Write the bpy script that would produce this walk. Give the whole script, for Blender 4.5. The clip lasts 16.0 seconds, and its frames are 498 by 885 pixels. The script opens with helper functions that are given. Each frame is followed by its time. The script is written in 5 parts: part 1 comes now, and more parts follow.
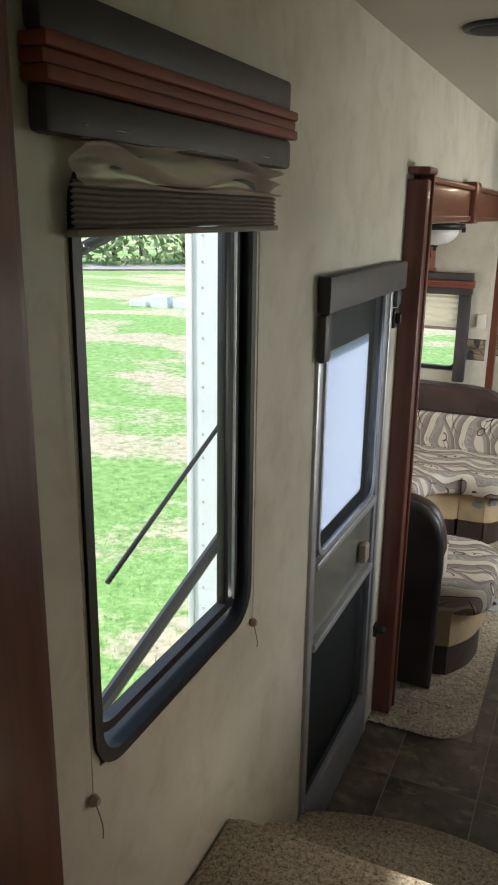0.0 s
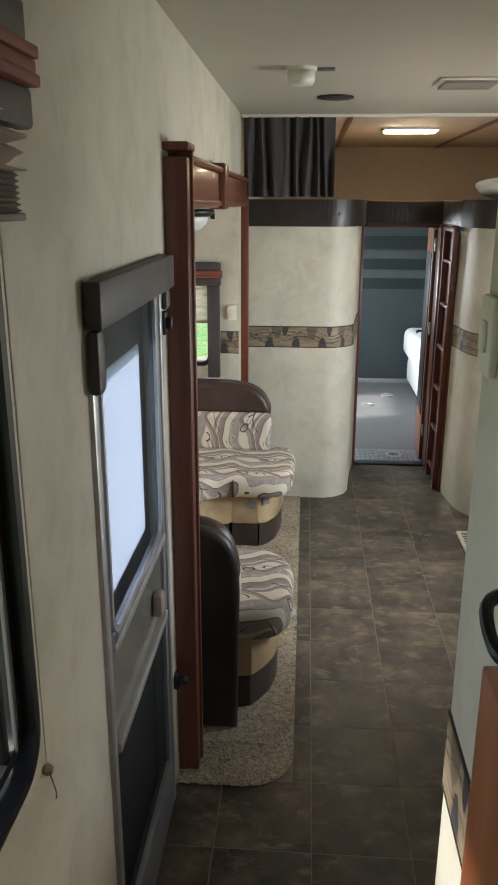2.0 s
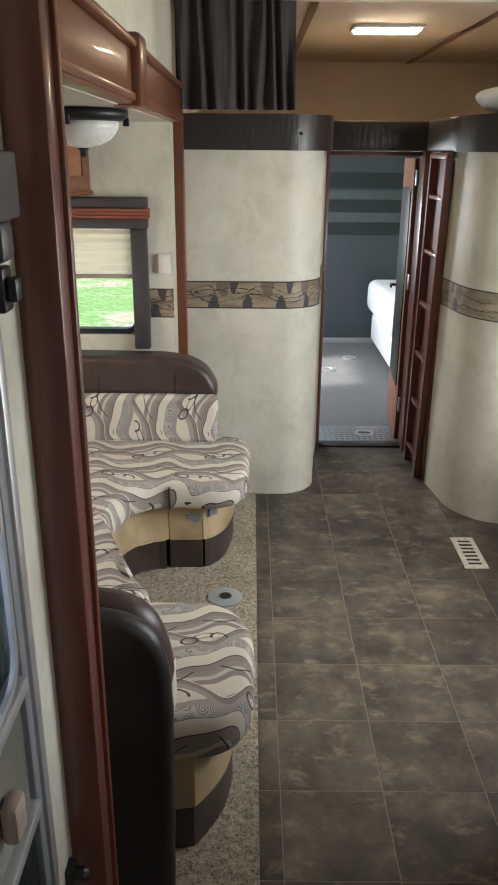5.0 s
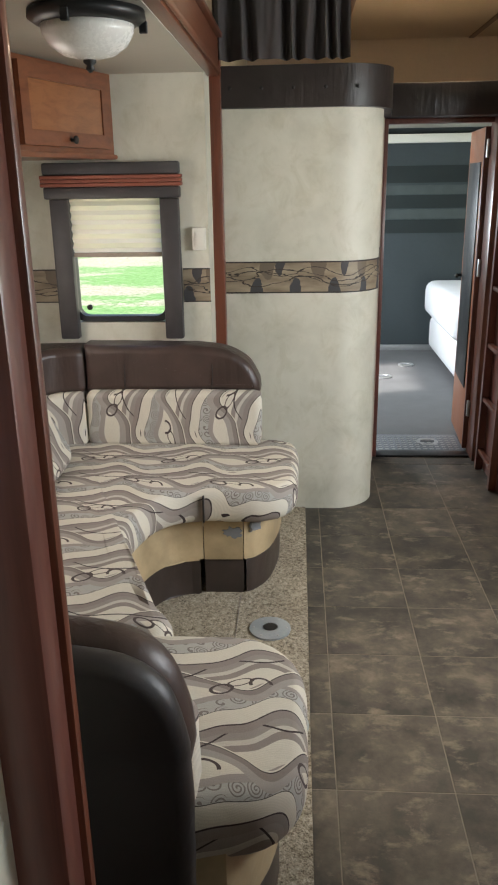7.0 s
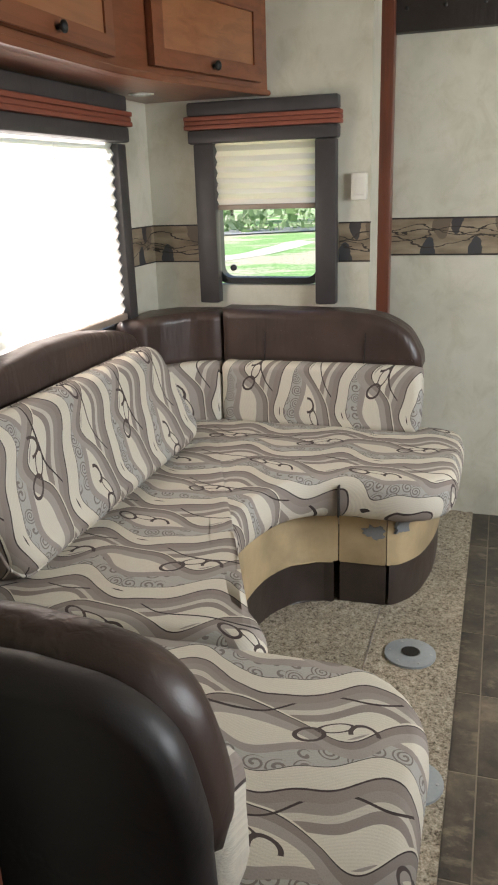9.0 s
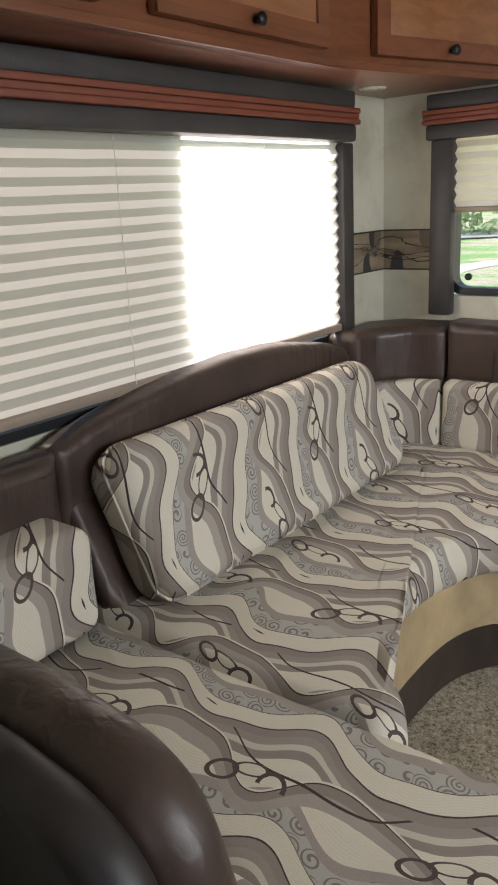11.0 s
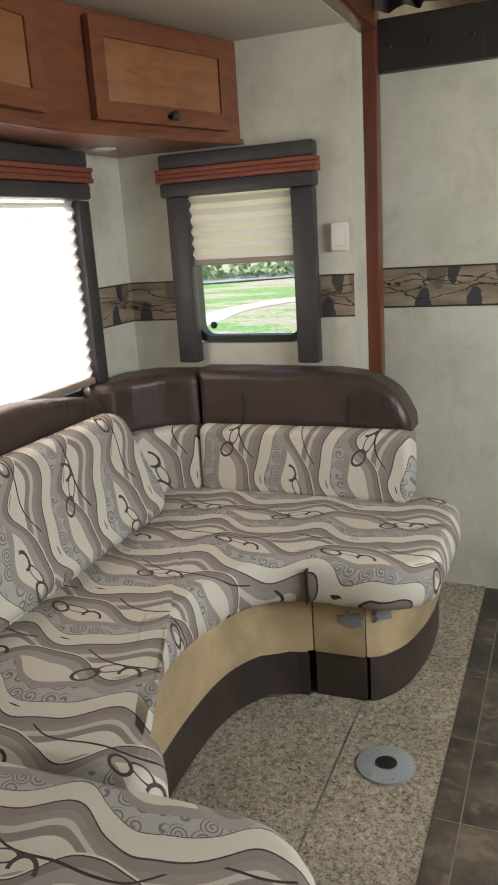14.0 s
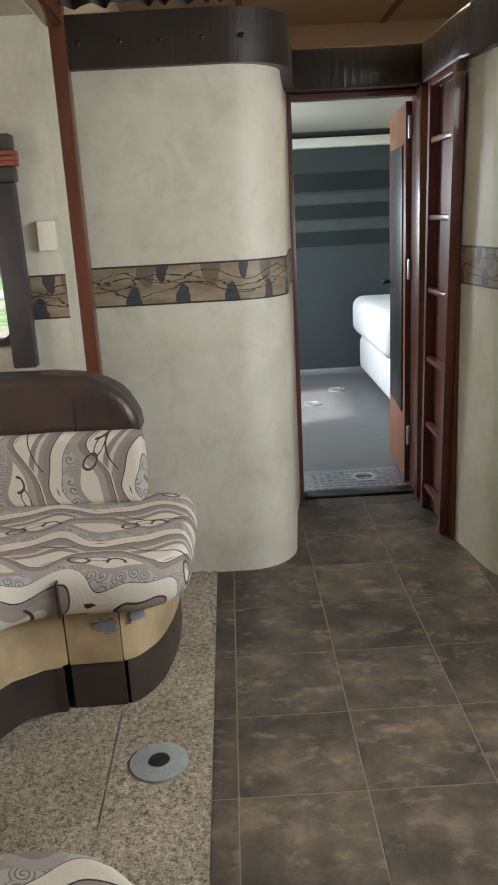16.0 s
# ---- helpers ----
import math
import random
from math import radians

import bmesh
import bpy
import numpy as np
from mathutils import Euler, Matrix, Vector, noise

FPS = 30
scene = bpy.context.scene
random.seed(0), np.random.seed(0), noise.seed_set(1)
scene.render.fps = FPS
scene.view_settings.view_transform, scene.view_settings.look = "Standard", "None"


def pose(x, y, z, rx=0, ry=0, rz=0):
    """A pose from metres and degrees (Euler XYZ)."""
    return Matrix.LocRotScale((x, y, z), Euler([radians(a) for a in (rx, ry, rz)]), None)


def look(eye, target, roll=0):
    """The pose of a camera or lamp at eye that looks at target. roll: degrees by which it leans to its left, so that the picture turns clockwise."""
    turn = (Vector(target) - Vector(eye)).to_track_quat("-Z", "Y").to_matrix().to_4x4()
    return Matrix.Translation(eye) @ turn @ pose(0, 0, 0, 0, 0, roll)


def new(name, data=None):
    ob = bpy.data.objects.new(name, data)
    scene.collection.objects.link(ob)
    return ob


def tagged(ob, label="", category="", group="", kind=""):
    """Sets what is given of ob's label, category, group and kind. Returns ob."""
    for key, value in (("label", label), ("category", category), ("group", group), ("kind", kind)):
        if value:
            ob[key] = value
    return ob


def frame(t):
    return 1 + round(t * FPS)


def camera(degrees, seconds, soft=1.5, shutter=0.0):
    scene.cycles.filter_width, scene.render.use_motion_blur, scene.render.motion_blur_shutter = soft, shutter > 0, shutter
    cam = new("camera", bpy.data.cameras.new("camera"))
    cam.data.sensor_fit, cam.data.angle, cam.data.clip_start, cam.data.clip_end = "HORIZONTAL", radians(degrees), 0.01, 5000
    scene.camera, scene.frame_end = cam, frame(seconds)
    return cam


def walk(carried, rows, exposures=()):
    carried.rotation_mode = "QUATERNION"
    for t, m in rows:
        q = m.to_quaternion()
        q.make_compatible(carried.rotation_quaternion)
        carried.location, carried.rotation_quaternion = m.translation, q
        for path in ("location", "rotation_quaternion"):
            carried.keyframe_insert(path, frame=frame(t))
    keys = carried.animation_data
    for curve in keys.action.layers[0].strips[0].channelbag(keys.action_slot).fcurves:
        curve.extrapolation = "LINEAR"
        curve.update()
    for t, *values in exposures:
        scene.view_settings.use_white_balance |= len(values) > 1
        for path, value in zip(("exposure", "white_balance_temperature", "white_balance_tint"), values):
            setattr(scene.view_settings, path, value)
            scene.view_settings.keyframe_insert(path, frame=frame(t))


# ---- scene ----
cam = camera(35.5, 16.0, soft=2.0)
METRES, EYE, TILT, LEAN, TURN = 3.4, 1.935, 0.0, 0.0, 23.8
ROWS = [
    (0.0, 0.0, 0.0, 0.0, 0.24, -16.45, -0.82),
    (0.5, 0.0045, 0.0363, -0.0004, -2.5, -16.5, -0.81),
    (1.0, -0.0029, 0.0754, -0.0006, -9.75, -16.07, -0.14),
    (1.5, -0.0149, 0.1133, 0.0023, -16.94, -14.77, 0.4),
    (2.0, -0.0097, 0.1401, -0.0029, -19.65, -17.08, -0.16),
    (2.5, 0.0151, 0.1818, -0.0106, -18.1, -23.08, 0.3),
    (3.0, 0.0253, 0.2157, -0.0138, -19.52, -24.86, 0.35),
    (3.5, 0.037, 0.2775, -0.0195, -24.02, -23.69, -0.76),
    (6.0, 0.1339, 0.49, -0.0723, -22.02, -19.97, 0.83),
    (6.5, 0.1499, 0.5142, -0.0966, -20.19, -19.59, 1.43),
    (7.0, 0.1579, 0.5564, -0.1227, -20.42, -18.75, 0.88),
    (7.5, 0.1642, 0.5849, -0.1439, -21.31, -18.46, 1.39),
    (8.0, 0.1874, 0.6156, -0.1777, -17.98, -18.35, 1.2),
    (8.5, 0.2161, 0.6317, -0.183, -10.3, -18.26, 0.58),
    (9.0, 0.2296, 0.6586, -0.1863, -6.46, -18.23, 1.78),
    (9.5, 0.2407, 0.6965, -0.1881, -4.86, -17.58, 2.26),
    (10.0, 0.2576, 0.7174, -0.1895, 3.93, -17.65, 1.39),
    (12.5, 0.3348, 0.7106, -0.1833, 17.41, -16.82, 3.87),
    (13.0, 0.3409, 0.711, -0.1828, 11.3, -16.6, 3.82),
    (13.5, 0.3356, 0.7146, -0.1819, 4.73, -15.78, 3.62),
    (14.0, 0.3243, 0.7208, -0.1812, -1.91, -15.08, 3.62),
    (14.5, 0.3123, 0.731, -0.1821, -8.1, -15.08, 3.68),
    (15.0, 0.296, 0.7409, -0.1804, -15.05, -15.45, 3.64),
    (15.5, 0.2904, 0.7457, -0.1801, -21.03, -16.05, 3.63),
    (16.0, 0.2873, 0.7339, -0.18, -25.4, -16.39, 2.98),
]
EXPO = [(0.0, 0.68), (1.5, 0.62), (2.5, 0.75), (3.5, 0.8), (6.0, 0.8), (8.0, 0.82), (9.0, 0.78), (10.0, 0.68), (12.5, 0.42), (14.0, 0.5), (16.0, 0.58)]
walk(cam, [(t, pose(0, 0, EYE, TILT, LEAN, TURN) @ pose(METRES * x, METRES * y, METRES * z, 90 + pitch, roll, yaw)) for t, x, y, z, yaw, pitch, roll in ROWS], EXPO)

# ---- world, sun, large lights ----
world = bpy.data.worlds.new("sky")
scene.world = world
world.use_nodes = True
wn = world.node_tree.nodes
sky = wn.new("ShaderNodeTexSky")
sky.sky_type, sky.sun_disc = "NISHITA", False
sky.sun_elevation, sky.sun_rotation = radians(50), radians(-107)
world.node_tree.links.new(sky.outputs[0], wn["Background"].inputs[0])
wn["Background"].inputs[1].default_value = 0.15
sun = new("sun", bpy.data.lights.new("sun", "SUN"))
sun.data.energy, sun.data.angle, sun.data.color = 4.8, radians(5), (1.0, 0.95, 0.88)
sun.matrix_world = look((-8, -2.5, 10), (0, 0, 0))


def fill_light(x, y, z, sx, sy, power, target, color=(0.93, 0.97, 1.0)):
    """Area lamp added as fill; stands in for sky light at an opening."""
    ob = new("fill_light", bpy.data.lights.new("fill_light", "AREA"))
    ob.data.shape, ob.data.size, ob.data.size_y, ob.data.energy, ob.data.color = "RECTANGLE", sx, sy, power, color
    ob.matrix_world = look((x, y, z), target)
    return ob


fill_light(1.70, 3.75, 1.45, 1.3, 0.7, 36, (0.35, 4.4, 0.35))
# added between glass and blind, to make the blind's right part glow
fill_light(-1.447, 4.46, 1.19, 0.66, 0.56, 3.5, (0.0, 4.46, 1.10), (1.0, 0.95, 0.94))
# added front fill; its opening in the east wall is never seen
fill_light(1.70, 0.3, 1.75, 0.9, 0.6, 7, (0.0, 0.3, 0.9))
# added garage fill from the west, lights the bed and the floor
fill_light(-0.61, 7.7, 1.35, 0.9, 0.6, 34, (1.0, 7.8, 0.2), (0.85, 0.93, 1.0))


# ---- materials ----
class Nodes:
    """A short way to write node trees."""

    def __init__(self, name, rough=0.5, metal=0.0, color=(0.5, 0.5, 0.5)):
        self.mat = bpy.data.materials.new(name)
        self.mat.use_nodes = True
        self.tree = self.mat.node_tree
        self.bsdf = self.tree.nodes["Principled BSDF"]
        self.bsdf.inputs["Roughness"].default_value = rough
        self.bsdf.inputs["Metallic"].default_value = metal
        self.bsdf.inputs["Base Color"].default_value = (*color, 1)

    def put(self, socket, value):
        if hasattr(value, "is_output"):
            self.tree.links.new(value, socket)
        else:
            socket.default_value = value

    def node(self, kind, **given):
        n = self.tree.nodes.new("ShaderNode" + kind)
        for k, v in given.items():
            self.put(n.inputs[k.replace("_", " ")], v)
        return n

    def pos(self):
        return self.tree.nodes.new("ShaderNodeNewGeometry").outputs["Position"]

    def scaled(self, vec, s):
        m = self.tree.nodes.new("ShaderNodeVectorMath")
        m.operation = "MULTIPLY"
        self.put(m.inputs[0], vec)
        self.put(m.inputs[1], s)
        return m.outputs[0]

    def vadd(self, a, b):
        m = self.tree.nodes.new("ShaderNodeVectorMath")
        self.put(m.inputs[0], a)
        self.put(m.inputs[1], b)
        return m.outputs[0]

    def dot(self, a, b):
        m = self.tree.nodes.new("ShaderNodeVectorMath")
        m.operation = "DOT_PRODUCT"
        self.put(m.inputs[0], a)
        self.put(m.inputs[1], b)
        return m.outputs["Value"]

    def math(self, op, a, b=0.0, c=0.0):
        m = self.tree.nodes.new("ShaderNodeMath")
        m.operation = op
        for i, v in enumerate((a, b, c)):
            self.put(m.inputs[i], v)
        return m.outputs[0]

    def noise(self, vec, scale, detail=4.0, rough=0.55, dist=0.0):
        n = self.node("TexNoise", Vector=vec, Scale=scale, Detail=detail, Roughness=rough, Distortion=dist)
        return n.outputs[0]

    def ramp(self, fac, stops, kind="LINEAR"):
        n = self.tree.nodes.new("ShaderNodeValToRGB")
        n.color_ramp.interpolation = kind
        e = n.color_ramp.elements
        while len(e) < len(stops):
            e.new(0.5)
        for el, (p, c) in zip(e, stops):
            el.position = p
            el.color = (*c, 1) if len(c) == 3 else c
        self.put(n.inputs[0], fac)
        return n.outputs[0]

    def mix(self, fac, a, b, kind="MIX"):
        n = self.tree.nodes.new("ShaderNodeMix")
        n.data_type, n.blend_type = "RGBA", kind
        self.put(n.inputs[0], fac)
        self.put(n.inputs[6], a if hasattr(a, "is_output") else (*a, 1))
        self.put(n.inputs[7], b if hasattr(b, "is_output") else (*b, 1))
        return n.outputs[2]

    def color(self, c):
        self.put(self.bsdf.inputs["Base Color"], c)
        return self

    def bump(self, height, strength=0.3, distance=0.002):
        n = self.node("Bump", Strength=strength, Distance=distance, Height=height)
        self.tree.links.new(n.outputs[0], self.bsdf.inputs["Normal"])
        return self

    def rough(self, v):
        self.put(self.bsdf.inputs["Roughness"], v)
        return self


def grey(v):
    return (v, v, v)


def plain(name, color, rough=0.5, metal=0.0, vary=0.15, scale=9.0, bump=0.1):
    """One colour with soft mottling at two scales."""
    n = Nodes(name, rough, metal)
    p = n.pos()
    f = n.math("ADD", n.math("MULTIPLY", n.noise(p, scale), 0.65), n.math("MULTIPLY", n.noise(p, scale * 14), 0.35))
    lo, hi = [c * (1 - vary) for c in color], [min(1, c * (1 + vary)) for c in color]
    n.color(n.ramp(f, [(0.3, lo), (0.7, hi)]))
    n.rough(n.math("MULTIPLY_ADD", f, 0.25, max(0.0, rough - 0.12)))
    if bump:
        n.bump(n.noise(p, scale * 20), bump, 0.001)
    return n.mat


def wood(name, dark, light, axis=2, rough=0.35):
    """Stained veneer with its grain along one axis."""
    n = Nodes(name, rough)
    p = n.pos()
    s = [38.0, 38.0, 38.0]
    s[axis] = 2.2
    q = n.scaled(p, tuple(s))
    f = n.math("ADD", n.math("MULTIPLY", n.noise(q, 1.0, 6, 0.6, 0.6), 0.6), n.math("MULTIPLY", n.noise(p, 2.2, 3), 0.4))
    n.color(n.ramp(f, [(0.3, dark), (0.55, light), (0.75, [c * 0.85 for c in light])]))
    n.bump(n.noise(q, 2.0, 4), 0.08, 0.001)
    n.bsdf.inputs["Coat Weight"].default_value = 0.15
    return n.mat


def wallpaper():
    n = Nodes("wallpaper", 0.55)
    p = n.pos()
    blotch = n.noise(p, 3.2, 5, 0.6, 0.3)
    c = n.ramp(blotch, [(0.3, (0.50, 0.485, 0.395)), (0.52, (0.61, 0.59, 0.49)), (0.72, (0.67, 0.65, 0.555))])
    scratch = n.ramp(n.noise(n.scaled(p, (5, 5, 4)), 2.0, 6, 0.7, 0.6), [(0.34, (0.80, 0.78, 0.70)), (0.50, (1, 1, 1))])
    n.color(n.mix(0.5, c, scratch, "MULTIPLY"))
    n.bump(n.noise(p, 260, 2), 0.15, 0.0006)
    n.rough(n.math("MULTIPLY_ADD", blotch, 0.25, 0.4))
    return n.mat


def border_paper():
    """Printed border: tan ground, dark arches from both edges and thin wandering lines."""
    n = Nodes("border_paper", 0.5)
    p = n.pos()
    along = n.dot(p, (1.0, 1.0, 0.0))
    z = n.dot(p, (0.0, 0.0, 1.0))
    wob = n.noise(n.scaled(p, (7, 7, 26)), 1.0, 4)
    c = n.ramp(wob, [(0.3, (0.17, 0.13, 0.085)), (0.5, (0.27, 0.215, 0.145)), (0.7, (0.36, 0.295, 0.205))])

    def arches(pitch, start, half, edge, high):
        f = n.math("FRACT", n.math("ADD", n.math("DIVIDE", n.math("MULTIPLY_ADD", wob, 0.03, along), pitch), start))
        a = n.math("DIVIDE", n.math("SUBTRACT", f, 0.5), half / pitch)
        b = n.math("DIVIDE", n.math("SUBTRACT", z, edge), high)
        return n.math("LESS_THAN", n.math("ADD", n.math("MULTIPLY", a, a), n.math("MULTIPLY", b, b)), 1.0)

    c = n.mix(arches(0.225, 0.1, 0.034, 1.168, 0.075), c, (0.15, 0.115, 0.08))
    c = n.mix(arches(0.171, 0.3, 0.026, 1.036, 0.066), c, (0.052, 0.052, 0.056))
    c = n.mix(arches(0.287, 0.75, 0.020, 1.170, 0.060), c, (0.050, 0.046, 0.048))
    for base, amp, freq, ph in ((1.085, 0.022, 17.0, 0.0), (1.112, 0.026, 12.0, 1.7), (1.128, 0.020, 21.0, 3.1), (1.10, 0.030, 8.0, 4.2)):
        s1 = n.math("MULTIPLY", n.math("SINE", n.math("MULTIPLY_ADD", along, freq, n.math("MULTIPLY_ADD", wob, 3.0, ph))), amp)
        off = n.math("ABSOLUTE", n.math("SUBTRACT", n.math("SUBTRACT", z, base), s1))
        c = n.mix(n.math("LESS_THAN", off, 0.0016), c, (0.035, 0.026, 0.020))
    n.color(c)
    return n.mat


def fabric(name, across, along):
    """Woven upholstery: flowing cream, taupe and grey bands, fine scrolls, dark looped figures."""
    n = Nodes(name, 0.85)
    p = n.pos()
    u0, v0 = n.dot(p, along), n.dot(p, across)
    raw = n.node("CombineXYZ", X=u0, Y=v0, Z=0.0).outputs[0]
    drift = n.math("MULTIPLY_ADD", n.noise(raw, 3.4, 2, 0.4), 0.09, -0.045)
    u, v = n.math("ADD", u0, n.math("MULTIPLY", drift, 0.6)), n.math("ADD", v0, drift)
    U, V = 0.33, 0.235
    k = 2 * math.pi / U
    comb = n.node("CombineXYZ", X=u, Y=v, Z=0.0).outputs[0]

    def wave(amount, times, phase):
        return n.math("MULTIPLY", n.math("SINE", n.math("MULTIPLY_ADD", u, k * times, phase)), amount)

    def band(shift, start):
        return n.math("FRACT", n.math("ADD", n.math("DIVIDE", n.math("ADD", v, shift), V), start))

    def between(x, lo, hi):
        return n.math("MULTIPLY", n.math("GREATER_THAN", x, lo), n.math("LESS_THAN", x, hi))

    cream, pale = (0.72, 0.67, 0.56), (0.60, 0.555, 0.475)
    taupe, greyc, dark = (0.29, 0.245, 0.215), (0.46, 0.445, 0.405), (0.050, 0.034, 0.031)
    a = band(n.math("ADD", wave(0.032, 1, 0.0), wave(0.010, 2, 0.7)), 0.0)
    b = band(n.math("ADD", wave(-0.036, 1, 1.1), wave(0.010, 2, 0.3)), 0.45)
    d = band(n.math("ADD", wave(0.042, 0.5, 2.0), wave(0.012, 1.5, 0.0)), 0.1)
    c = n.ramp(a, [(0.0, taupe), (0.08, dark), (0.095, cream), (0.27, dark), (0.28, greyc), (0.44, (0.36, 0.315, 0.28)), (0.52, cream), (0.78, taupe), (0.86, pale), (0.92, (0.33, 0.285, 0.25))], "CONSTANT")
    rib = n.math("GREATER_THAN", n.math("SINE", n.math("MULTIPLY", n.math("ADD", v, wave(0.030, 1, 0.0)), 1100.0)), 0.0)
    c = n.mix(n.math("MULTIPLY", rib, 0.10), c, taupe)
    c = n.mix(between(b, 0.0, 0.21), c, n.ramp(b, [(0.0, (0.39, 0.345, 0.305)), (0.10, (0.27, 0.23, 0.20)), (0.178, dark), (0.19, cream)], "CONSTANT"))
    # fine scrolls inside the grey bands
    vo = n.node("TexVoronoi", Vector=comb, Scale=25.0, Randomness=0.45)
    loc = n.vadd(n.scaled(vo.outputs["Position"], (-1, -1, -1)), comb)
    sep = n.node("SeparateXYZ", Vector=loc)
    ang = n.math("ARCTAN2", sep.outputs[1], sep.outputs[0])
    length = n.node("VectorMath")
    length.operation = "LENGTH"
    n.put(length.inputs[0], loc)
    far = length.outputs["Value"]
    spiral = n.math("FRACT", n.math("ADD", n.math("DIVIDE", far, 0.0072), n.math("DIVIDE", ang, 6.2832)))
    ring = n.math("MULTIPLY", n.math("LESS_THAN", spiral, 0.40), n.math("LESS_THAN", far, 0.021))
    zone = n.math("MULTIPLY", between(a, 0.285, 0.445), n.math("GREATER_THAN", b, 0.21))
    c = n.mix(n.math("MULTIPLY", ring, zone), c, (0.22, 0.19, 0.17))
    # thin dark lines that cross the bands
    c = n.mix(n.math("MULTIPLY", n.math("LESS_THAN", d, 0.020), n.math("GREATER_THAN", a, 0.2)), c, dark)
    # looped figures, one in each repeat
    path = n.math("ADD", n.math("DIVIDE", n.math("ADD", v, wave(0.020, 1, 0.0)), V), 0.86)
    row = n.math("FLOOR", path)
    cu = n.math("MULTIPLY_ADD", n.math("FRACT", n.math("MULTIPLY_ADD", row, 0.5, n.math("DIVIDE", u, U))), U, -U / 2)
    cv = n.math("MULTIPLY_ADD", n.math("FRACT", path), V, -V / 2)

    def loop(x, y, rx, ry, w):
        dx, dy = n.math("DIVIDE", n.math("SUBTRACT", cu, x), rx), n.math("DIVIDE", n.math("SUBTRACT", cv, y), ry)
        rad = n.math("SQRT", n.math("ADD", n.math("MULTIPLY", dx, dx), n.math("MULTIPLY", dy, dy)))
        return n.math("LESS_THAN", n.math("ABSOLUTE", n.math("SUBTRACT", rad, 1.0)), w / rx)

    fig = n.math("MAXIMUM", loop(-0.026, -0.008, 0.025, 0.018, 0.0042), loop(0.022, 0.004, 0.030, 0.012, 0.0040))
    tail = n.math("MULTIPLY", loop(0.068, -0.012, 0.024, 0.021, 0.0042), n.math("GREATER_THAN", cv, -0.016))
    c = n.mix(n.math("MAXIMUM", fig, tail), c, (0.085, 0.062, 0.056))
    weave = n.noise(comb, 420, 2)
    n.color(n.mix(0.35, c, n.ramp(weave, [(0.3, grey(0.66)), (0.7, grey(1.0))]), "MULTIPLY"))
    crumple = n.noise(p, 9, 3, 0.5, 0.4)
    n.bump(n.math("ADD", weave, n.math("MULTIPLY_ADD", n.noise(p, 26, 3), 2.0, n.math("MULTIPLY", crumple, 7.0))), 0.40, 0.002)
    return n.mat


def leather(name, color, rough=0.36, gather=0.0):
    n = Nodes(name, rough)
    p = n.pos()
    f = n.noise(p, 7, 5)
    n.color(n.ramp(f, [(0.3, [c * 0.75 for c in color]), (0.7, [c * 1.25 for c in color])]))
    vo = n.node("TexVoronoi", Vector=p, Scale=330.0)
    crease = n.noise(p, 11.0, 3, 0.5, 0.6)
    folds = n.math("MULTIPLY", n.noise(n.scaled(p, (42, 42, 5)), 1.0, 2, 0.4, 0.5), n.ramp(n.noise(p, 4.2, 2), [(0.42, grey(0)), (0.62, grey(1))]))
    n.bump(n.math("ADD", n.math("MULTIPLY", vo.outputs["Distance"], 0.035), n.math("MULTIPLY_ADD", folds, gather, n.math("MULTIPLY", crease, 1.6))), 0.40, 0.005)
    n.rough(n.math("MULTIPLY_ADD", f, 0.3, rough - 0.15))
    return n.mat


def tile_stone():
    n = Nodes("tile_stone", 0.42)
    info = n.tree.nodes.new("ShaderNodeObjectInfo")
    p = n.pos()
    off = n.node("CombineXYZ", X=n.math("MULTIPLY", info.outputs["Random"], 31.0), Y=n.math("MULTIPLY", info.outputs["Random"], 17.0), Z=0.0).outputs[0]
    q = n.vadd(p, off)
    big = n.noise(q, 5.0, 8, 0.68, 0.15)
    streak = n.noise(n.scaled(q, (6, 10, 1)), 1.3, 8, 0.7, 0.2)
    c = n.ramp(big, [(0.38, (0.030, 0.026, 0.022)), (0.48, (0.066, 0.055, 0.043)), (0.57, (0.105, 0.085, 0.063)), (0.68, (0.19, 0.152, 0.112))])
    c = n.mix(n.ramp(streak, [(0.54, grey(0)), (0.66, grey(0.7))]), c, (0.25, 0.20, 0.145))
    tone = n.math("MULTIPLY_ADD", info.outputs["Random"], 0.35, 0.82)
    c = n.mix(1.0, c, n.node("CombineXYZ", X=tone, Y=tone, Z=tone).outputs[0], "MULTIPLY")
    n.color(c)
    n.rough(n.math("MULTIPLY_ADD", big, 0.3, 0.28))
    n.bump(n.noise(q, 40, 5), 0.25, 0.0015)
    return n.mat


def carpet_mat():
    n = Nodes("carpet_pile", 0.95)
    p = n.pos()
    f = n.math("ADD", n.math("MULTIPLY", n.noise(p, 85, 3, 0.7), 0.6), n.math("MULTIPLY", n.noise(p, 190, 2), 0.4))
    c = n.ramp(f, [(0.36, (0.10, 0.078, 0.053)), (0.45, (0.29, 0.245, 0.175)), (0.55, (0.46, 0.40, 0.305)), (0.66, (0.62, 0.555, 0.44))])
    dirt = n.ramp(n.noise(p, 2.6, 4), [(0.3, grey(0.72)), (0.6, grey(1.0))])
    n.color(n.mix(1.0, c, dirt, "MULTIPLY"))
    n.bump(f, 0.9, 0.006)
    return n.mat


